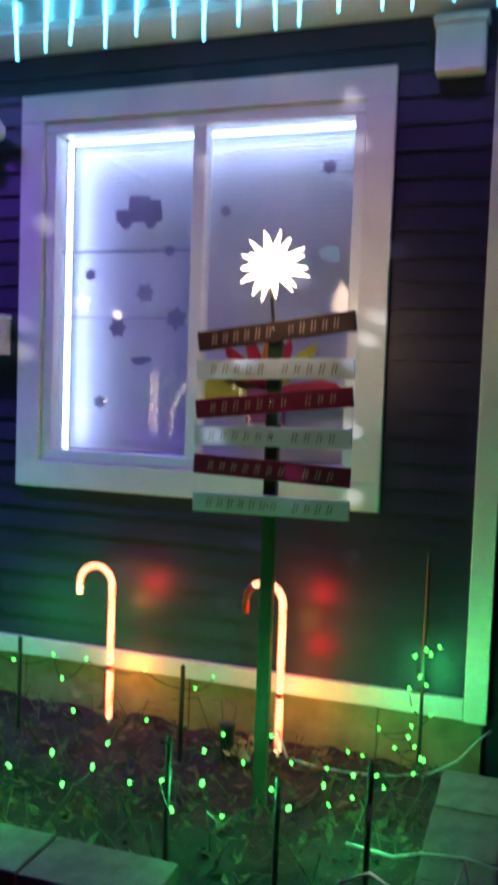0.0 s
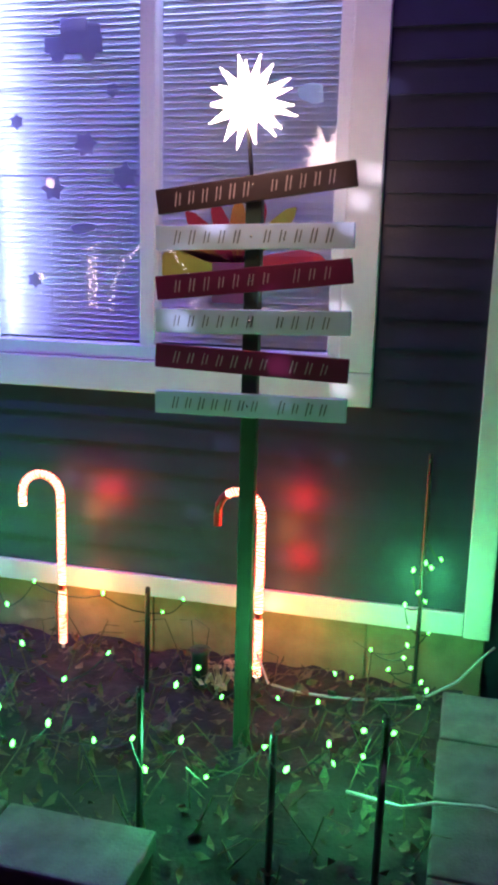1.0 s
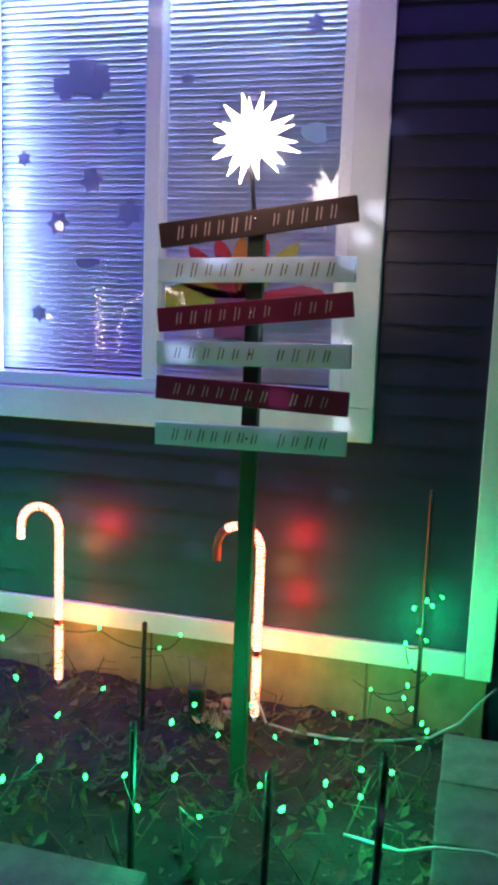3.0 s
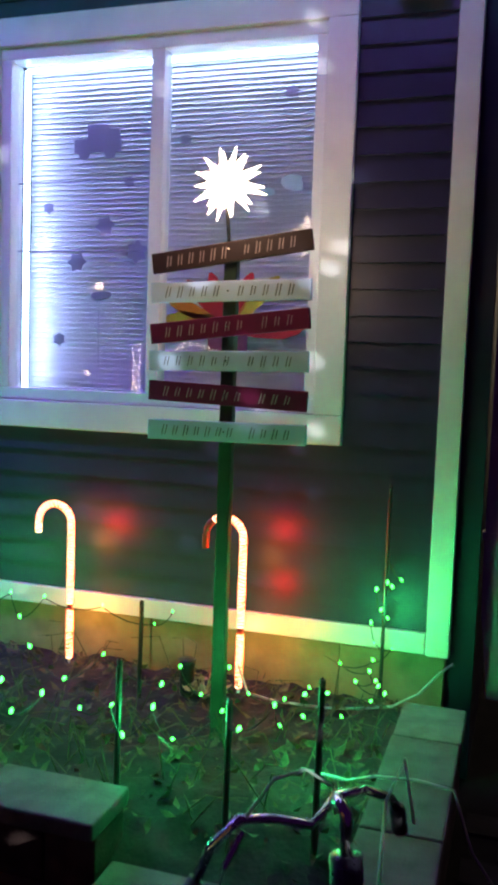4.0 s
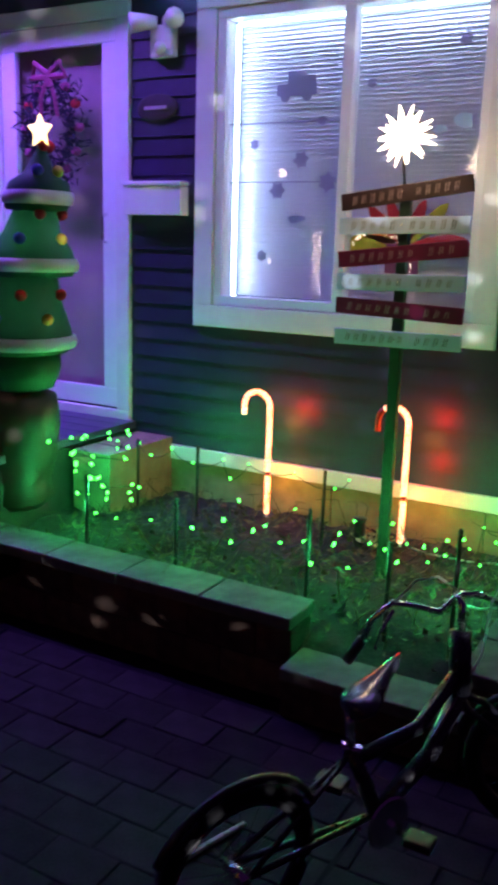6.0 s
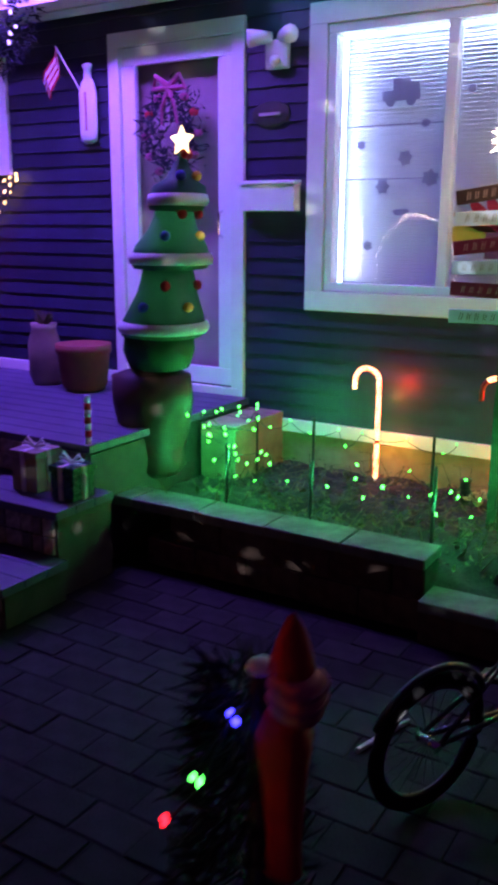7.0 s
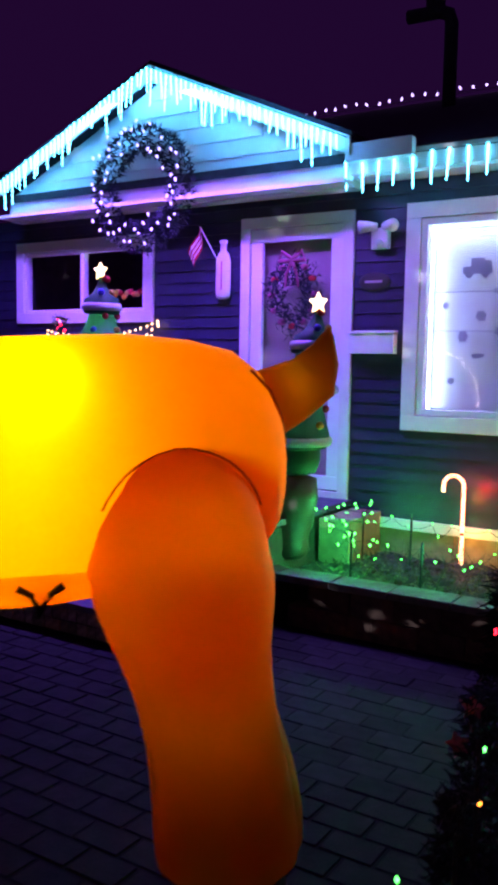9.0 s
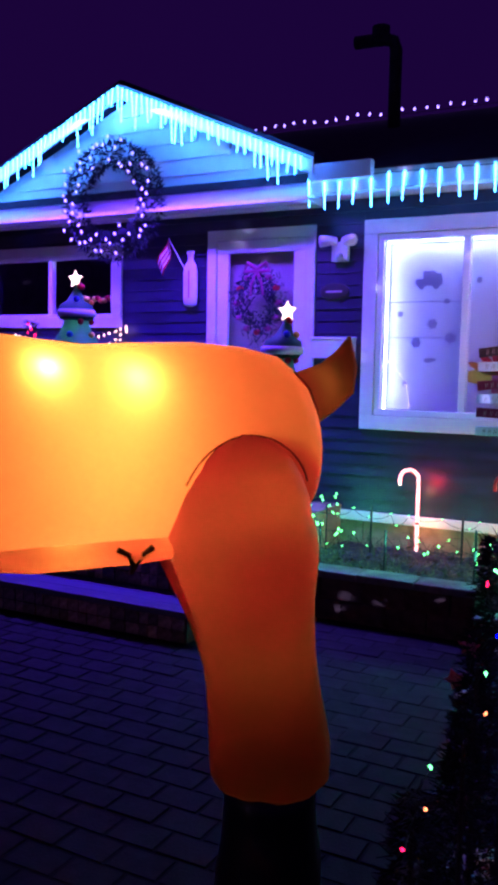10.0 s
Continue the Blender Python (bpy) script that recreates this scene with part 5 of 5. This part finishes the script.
for b in ((-0.045, -0.04, -0.045, 0.045, -0.12, 0.05), (0.04, 0.045, -0.045, 0.045, -0.12, 0.05), (-0.04, 0.04, -0.045, -0.04, -0.12, 0.05), (-0.04, 0.04, 0.04, 0.045, -0.12, 0.05), (-0.04, 0.04, -0.04, 0.04, 0.045, 0.05)):
    box(bm, *b, m=aim)
part("case", bm, BLACK, snow)
part("spike", tube(bmesh.new(), [(2.4, -0.6, 0.0), (2.4, -0.6, 0.55)], 0.012, 8), BLACK, snow)

# ---- child's bicycle by the bed ----
bike = thing("bicycle", (-0.1, 1.3, 0), "child's dark bicycle with chrome handlebar parked by the bed", "bicycle")


def wheel(cx, cy, cz, dx, dy, r):
    """A spoked wheel whose plane holds the ground direction (dx, dy) and the upright."""
    d = Vector((dx, dy, 0)).normalized()
    up = Vector((0.06, -0.03, 1)).normalized()
    c = Vector((cx, cy, cz))
    def circle(q, n=40):
        return [c + q * (math.cos(t) * d + math.sin(t) * up) for t in (2 * math.pi * k / n for k in range(n + 1))]
    w = part("wheel", tube(bmesh.new(), [c - d.cross(up) * 0.04, c + d.cross(up) * 0.04], 0.016, 10), CHROME, bike, smooth=True)
    part("tyre", tube(bmesh.new(), circle(r), 0.019, 8), TYRE, w, smooth=True)
    part("rim", tube(bmesh.new(), circle(r - 0.026), 0.010, 6), BLACK, w, smooth=True)
    for k in range(20):
        t = 2 * math.pi * k / 20
        part("spoke", tube(bmesh.new(), [c, c + (r - 0.03) * (math.cos(t) * d + math.sin(t) * up)], 0.0012, 4), BLACK, w)
    part("mudguard", tube(bmesh.new(), [c + (r + 0.035) * (math.cos(t) * d + math.sin(t) * up) for t in (math.pi * (0.15 + 0.7 * k / 12) for k in range(13))], 0.012, 6), BLACK, w, smooth=True)


wheel(0.20, 1.69, 0.235, 0.99, 0.12, 0.21)
wheel(-0.34, 0.86, 0.235, 0.43, 0.90, 0.21)
HEAD, HEADLOW, BB, SEAT, REAR, AXLE = (-0.03, 1.52, 0.67), (-0.01, 1.49, 0.50), (-0.13, 1.22, 0.25), (-0.19, 1.17, 0.52), (-0.34, 0.86, 0.235), (0.20, 1.69, 0.235)
part("head_tube", tube(bmesh.new(), [HEAD, HEADLOW], 0.030, 12), PURPLEPAINT, bike, smooth=True)
part("down_tube", tube(bmesh.new(), [HEADLOW, (-0.05, 1.38, 0.36), BB], 0.024, 10), PURPLEPAINT, bike, smooth=True)
part("top_tube", tube(bmesh.new(), [(-0.02, 1.49, 0.56), (-0.08, 1.36, 0.44), (-0.17, 1.19, 0.42)], 0.020, 10), PURPLEPAINT, bike, smooth=True)
part("seat_tube", tube(bmesh.new(), [BB, (-0.19, 1.17, 0.44)], 0.020, 10), PURPLEPAINT, bike, smooth=True)
part("seat_post", tube(bmesh.new(), [(-0.19, 1.17, 0.44), (-0.20, 1.16, 0.57)], 0.012, 8), CHROME, bike, smooth=True)
part("seat_clamp", tube(bmesh.new(), [(-0.215, 1.165, 0.445), (-0.165, 1.175, 0.445)], 0.012, 8), CHROME, bike)
for s in (-0.035, 0.035):
    part("chain_stay", tube(bmesh.new(), [BB, (REAR[0] + s, REAR[1], REAR[2])], 0.009, 6), PURPLEPAINT, bike, smooth=True)
    part("seat_stay", tube(bmesh.new(), [(-0.19, 1.17, 0.43), (REAR[0] + s, REAR[1], REAR[2])], 0.008, 6), PURPLEPAINT, bike, smooth=True)
    part("fork_blade", tube(bmesh.new(), [HEADLOW, (0.03 + s * 0.3, 1.52 + s, 0.46), (AXLE[0] - s * 0.38, AXLE[1] + s * 0.92, AXLE[2])], 0.011, 8), PURPLEPAINT, bike, smooth=True)
sad = ring_loft(bmesh.new(), [[Vector((-0.165, 1.09, 0.595)).lerp(Vector((-0.140, 1.34, 0.635)), f) + Vector((w * math.cos(t), -0.3 * w * math.cos(t), 0.022 * math.sin(t) * (1 - 0.3 * f))) for t in (2 * math.pi * k / 14 for k in range(14))] for f, w in ((0, 0.02), (0.03, 0.040), (0.15, 0.055), (0.35, 0.046), (0.6, 0.026), (0.9, 0.016), (1.0, 0.008))])
part("saddle", sad, SADDLE, bike, "glossy dark saddle", smooth=True)
part("stem", tube(bmesh.new(), [HEAD, (-0.035, 1.53, 0.74), (-0.06, 1.55, 0.76)], 0.012, 8), CHROME, bike, smooth=True)
part("handlebar", tube(bmesh.new(), [(-0.29, 1.46, 0.60), (-0.27, 1.47, 0.66), (-0.22, 1.49, 0.715), (-0.17, 1.52, 0.71), (-0.10, 1.55, 0.695), (-0.06, 1.57, 0.75), (-0.02, 1.63, 0.74), (0.02, 1.70, 0.70), (0.03, 1.74, 0.66)], 0.0095, 8), CHROME, bike, smooth=True)
for a, b in (((-0.29, 1.46, 0.60), (-0.325, 1.44, 0.53)), ((0.03, 1.74, 0.66), (0.035, 1.77, 0.60))):
    part("grip", tube(bmesh.new(), [a, b], 0.016, 10), BLACK, bike, smooth=True)
part("brake_lever", tube(bmesh.new(), [(-0.21, 1.48, 0.70), (-0.235, 1.45, 0.64), (-0.24, 1.44, 0.59)], 0.006, 6), CHROME, bike)
part("brake_cable", tube(bmesh.new(), [(-0.21, 1.49, 0.72), (-0.17, 1.53, 0.78), (-0.12, 1.57, 0.79), (-0.07, 1.58, 0.76), (-0.06, 1.56, 0.72)], 0.0032, 5), CORD, bike, smooth=True)
part("brake_cable", tube(bmesh.new(), [(0.08, 1.58, 0.72), (0.05, 1.66, 0.80), (0.02, 1.64, 0.72), (0.025, 1.56, 0.60), (-0.01, 1.46, 0.50), (-0.04, 1.38, 0.42)], 0.0032, 5), CORD, bike, smooth=True)
ringbm = lathe(bmesh.new(), [(0.066, -0.004), (0.072, 0.0), (0.066, 0.004)], (0, 0), 24)
bmesh.ops.transform(ringbm, matrix=pose(-0.09, 1.20, 0.25, 0, 90, -25), verts=ringbm.verts)
part("chain_ring", ringbm, CHROME, bike)
part("crank", tube(bmesh.new(), [(-0.08, 1.20, 0.25), (-0.07, 1.28, 0.17)], 0.009, 6), CHROME, bike)
part("pedal", boxed(-0.065, 0.01, 1.25, 1.31, 0.155, 0.178, 0.005), BLACK, bike)
part("crank", tube(bmesh.new(), [(-0.18, 1.24, 0.25), (-0.19, 1.16, 0.33)], 0.009, 6), CHROME, bike)
part("pedal", boxed(-0.275, -0.195, 1.13, 1.19, 0.325, 0.348, 0.005), BLACK, bike)
part("kickstand", tube(bmesh.new(), [(-0.15, 1.15, 0.24), (-0.27, 1.16, 0.0)], 0.008, 6), CHROME, bike)

# ---- pieces: siding, skirting, bed blocks, steps, paving ----
def siding_board(x0, x1, z0, h, lift=0.015):
    """One lap board, thicker at its foot."""
    return ring_loft(bmesh.new(), [[(x, WY + 0.003, z0), (x, WY - lift, z0), (x, WY - 0.004, z0 + h), (x, WY + 0.003, z0 + h)] for x in (x0, x1)])


COURSE = 0.098
BLOCKED = [(WIN[0] - 0.002, WIN[1] + 0.002, WIN[2] - 0.002, WIN[3] + 0.002), (DOOR[0] - 0.002, DOOR[1] + 0.002, DOOR[2] - 0.12, DOOR[3] + 0.002), (LWIN[0] - 0.002, LWIN[1] + 0.002, LWIN[2] - 0.002, LWIN[3] + 0.002)]
for k in range(26):
    z0 = 0.557 + COURSE * k
    spans = [(-9.48, -0.078)]
    z1 = min(z0 + COURSE, 3.10)
    for bx0, bx1, bz0, bz1 in BLOCKED:
        if z0 < bz1 and z1 > bz0:
            spans = [q for a, b in spans for q in ((a, min(b, bx0)), (max(a, bx1), b)) if q[1] - q[0] > 0.02]
    for a, b in spans:
        part("siding_board", siding_board(a, b, z0, z1 - z0), SIDING, wall_front)
    # short strips above and under the openings
    for bx0, bx1, bz0, bz1 in BLOCKED:
        if z0 < bz0 - 0.012 < z1:
            part("siding_board", siding_board(bx0, bx1, z0, bz0 - z0 - 0.002), SIDING, wall_front)
        if z0 < bz1 < z1 - 0.012:
            part("siding_board", siding_board(bx0, bx1, bz1, z1 - bz1, 0.008), SIDING, wall_front)
skirt = bpy.data.objects["wall_skirting"]
ORG[skirt.name] = Vector()
x = -0.005
while x > -6.4:
    part("panel", boxed(x - 0.395, x, WY - 0.008, WY + 0.009, 0.02, 0.468, 0.003), SKIRT, skirt)
    x -= 0.40
gable = bpy.data.objects["wall_gable"]
ORG[gable.name] = Vector()
for k in range(7):
    z0 = 3.10 + 0.14 * k
    z1 = min(z0 + 0.14, PEAK[1] - 0.1)
    half = (PEAK[1] - 0.06 - z1) / SL
    if half > 0.08:
        part("gable_board", ring_loft(bmesh.new(), [[(xx, 3.099, z0), (xx, 3.078, z0), (xx, 3.092, z1), (xx, 3.099, z1)] for xx in (max(GX0, PEAK[0] - half), min(GX1, PEAK[0] + half))]), WHITE, gable)

bedwall = thing("wall_bed", (-1.6, 2.1, 0), "low wall of rough blocks with flat caps round the planting bed", "garden wall", kind="structure")
blk = {}


def block(x0, x1, y0, y1, z0, z1, mat, name="block"):
    key = (round(x1 - x0, 3), round(y1 - y0, 3), round(z1 - z0, 3), mat.name)
    if key not in blk:
        a, b, c = (x1 - x0) / 2, (y1 - y0) / 2, (z1 - z0) / 2
        blk[key] = mesh_of(name, boxed(-a, a, -b, b, -c, c, 0.008), mat)
    piece(name, blk[key], pose((x0 + x1) / 2 + random.uniform(-0.003, 0.003), (y0 + y1) / 2 + random.uniform(-0.006, 0.006), (z0 + z1) / 2, 0, 0, random.uniform(-0.6, 0.6)), bedwall)


for k in range(5):
    x1 = -0.765 - 0.402 * k
    block(x1 - 0.395, x1, 1.965, 2.185, 0.295, 0.345, BLOCK, "cap")
for c in range(2):
    for k in range(5 + c):
        x1 = -0.775 - 0.302 * k - 0.15 * c
        if x1 - 0.298 > -2.30:
            block(x1 - 0.298, x1, 1.99, 2.16, 0.147 * c, 0.147 * c + 0.144, BRICKY)
block(-0.92, -0.77, 1.99, 2.16, 0.147, 0.291, BRICKY)
for k in range(2):
    block(-0.755 + 0.335 * k, -0.425 + 0.335 * k, 1.86, 2.06, 0.15, 0.20, BLOCK, "cap")
    block(-0.755 + 0.335 * k, -0.425 + 0.335 * k, 1.88, 2.05, 0.0, 0.147, BRICKY)
for k in range(4):
    block(-0.125, 0.095, 1.92 + 0.302 * k, 2.215 + 0.302 * k, 0.295, 0.345, BLOCK, "cap")
    block(-0.11, 0.08, 1.93 + 0.302 * k, 2.225 + 0.302 * k, 0.0, 0.292, BRICKY)

for x0, x1, y0, y1, z1, ob in ((-6.52, -2.45, 1.76, 3.28, 0.66, porch), (-6.52, -2.33, 1.385, 1.79, 0.44, steps), (-6.52, -2.29, 1.0, 1.41, 0.21, steps)):
    n = round((y1 - y0) / 0.14)
    w = (y1 - y0) / n
    for k in range(n):
        part("tread_board", boxed(x0, x1, y0 + w * k + 0.002, y0 + w * (k + 1) - 0.002, z1 - 0.042, z1, 0.004), DECK, ob)
flecks = {}
for y, z0, z1, xr, ob in ((1.80, 0.445, 0.612, -2.49, porch), (1.42, 0.215, 0.392, -2.37, steps), (1.04, 0.005, 0.162, -2.33, steps)):
    x = xr
    while x > -5.2:
        w = random.choice((0.07, 0.09, 0.11))
        h = (z1 - z0 - 0.008) / 2
        for r in range(2):
            key = (w, round(h, 4))
            if key not in flecks:
                flecks[key] = mesh_of("stone", boxed(-w / 2 + 0.003, w / 2 - 0.003, -0.012, 0.012, -h / 2, h / 2, 0.004), STONE)
            piece("stone", flecks[key], pose(x - w / 2, y - 0.008 + random.uniform(-0.004, 0.004), z0 + h / 2 + r * (h + 0.006), random.uniform(-2, 2), 0, random.uniform(-3, 3)), ob)
        x -= w

paving = thing("pavement", (-1, 0, 0), "grey interlocking pavers of the drive", "paving", kind="structure")
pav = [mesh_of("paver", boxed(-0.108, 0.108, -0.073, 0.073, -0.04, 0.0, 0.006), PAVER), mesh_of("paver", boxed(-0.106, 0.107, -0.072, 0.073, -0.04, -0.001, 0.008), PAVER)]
rest_v, rest_f = [], []
near = 0
for j in range(-27, 22):
    for i in range(-30, 16):
        x, y = 0.22 * i + (0.11 if j % 2 else 0), 0.15 * j
        if (x < -2.2 and y > 0.93) or (x < 0.2 and y > 1.82):
            continue
        m = pose(x, y, random.uniform(-0.003, 0.002), random.uniform(-0.8, 0.8), random.uniform(-0.8, 0.8), random.uniform(-1, 1))
        if near < 300 and -2.0 < x < 0.7 and 0.15 < y < 1.9:
            near += 1
            piece("paver", pav[(i + j) % 2], m, paving)
        else:
            n = len(rest_v)
            for px, py, pz in ((-0.107, -0.072, -0.04), (0.107, -0.072, -0.04), (0.107, 0.072, -0.04), (-0.107, 0.072, -0.04), (-0.101, -0.066, 0), (0.101, -0.066, 0), (0.101, 0.066, 0), (-0.101, 0.066, 0)):
                rest_v.append(m @ Vector((px, py, pz)))
            rest_f += [(n + 4, n + 5, n + 6, n + 7), (n, n + 1, n + 5, n + 4), (n + 1, n + 2, n + 6, n + 5), (n + 2, n + 3, n + 7, n + 6), (n + 3, n, n + 4, n + 7)]
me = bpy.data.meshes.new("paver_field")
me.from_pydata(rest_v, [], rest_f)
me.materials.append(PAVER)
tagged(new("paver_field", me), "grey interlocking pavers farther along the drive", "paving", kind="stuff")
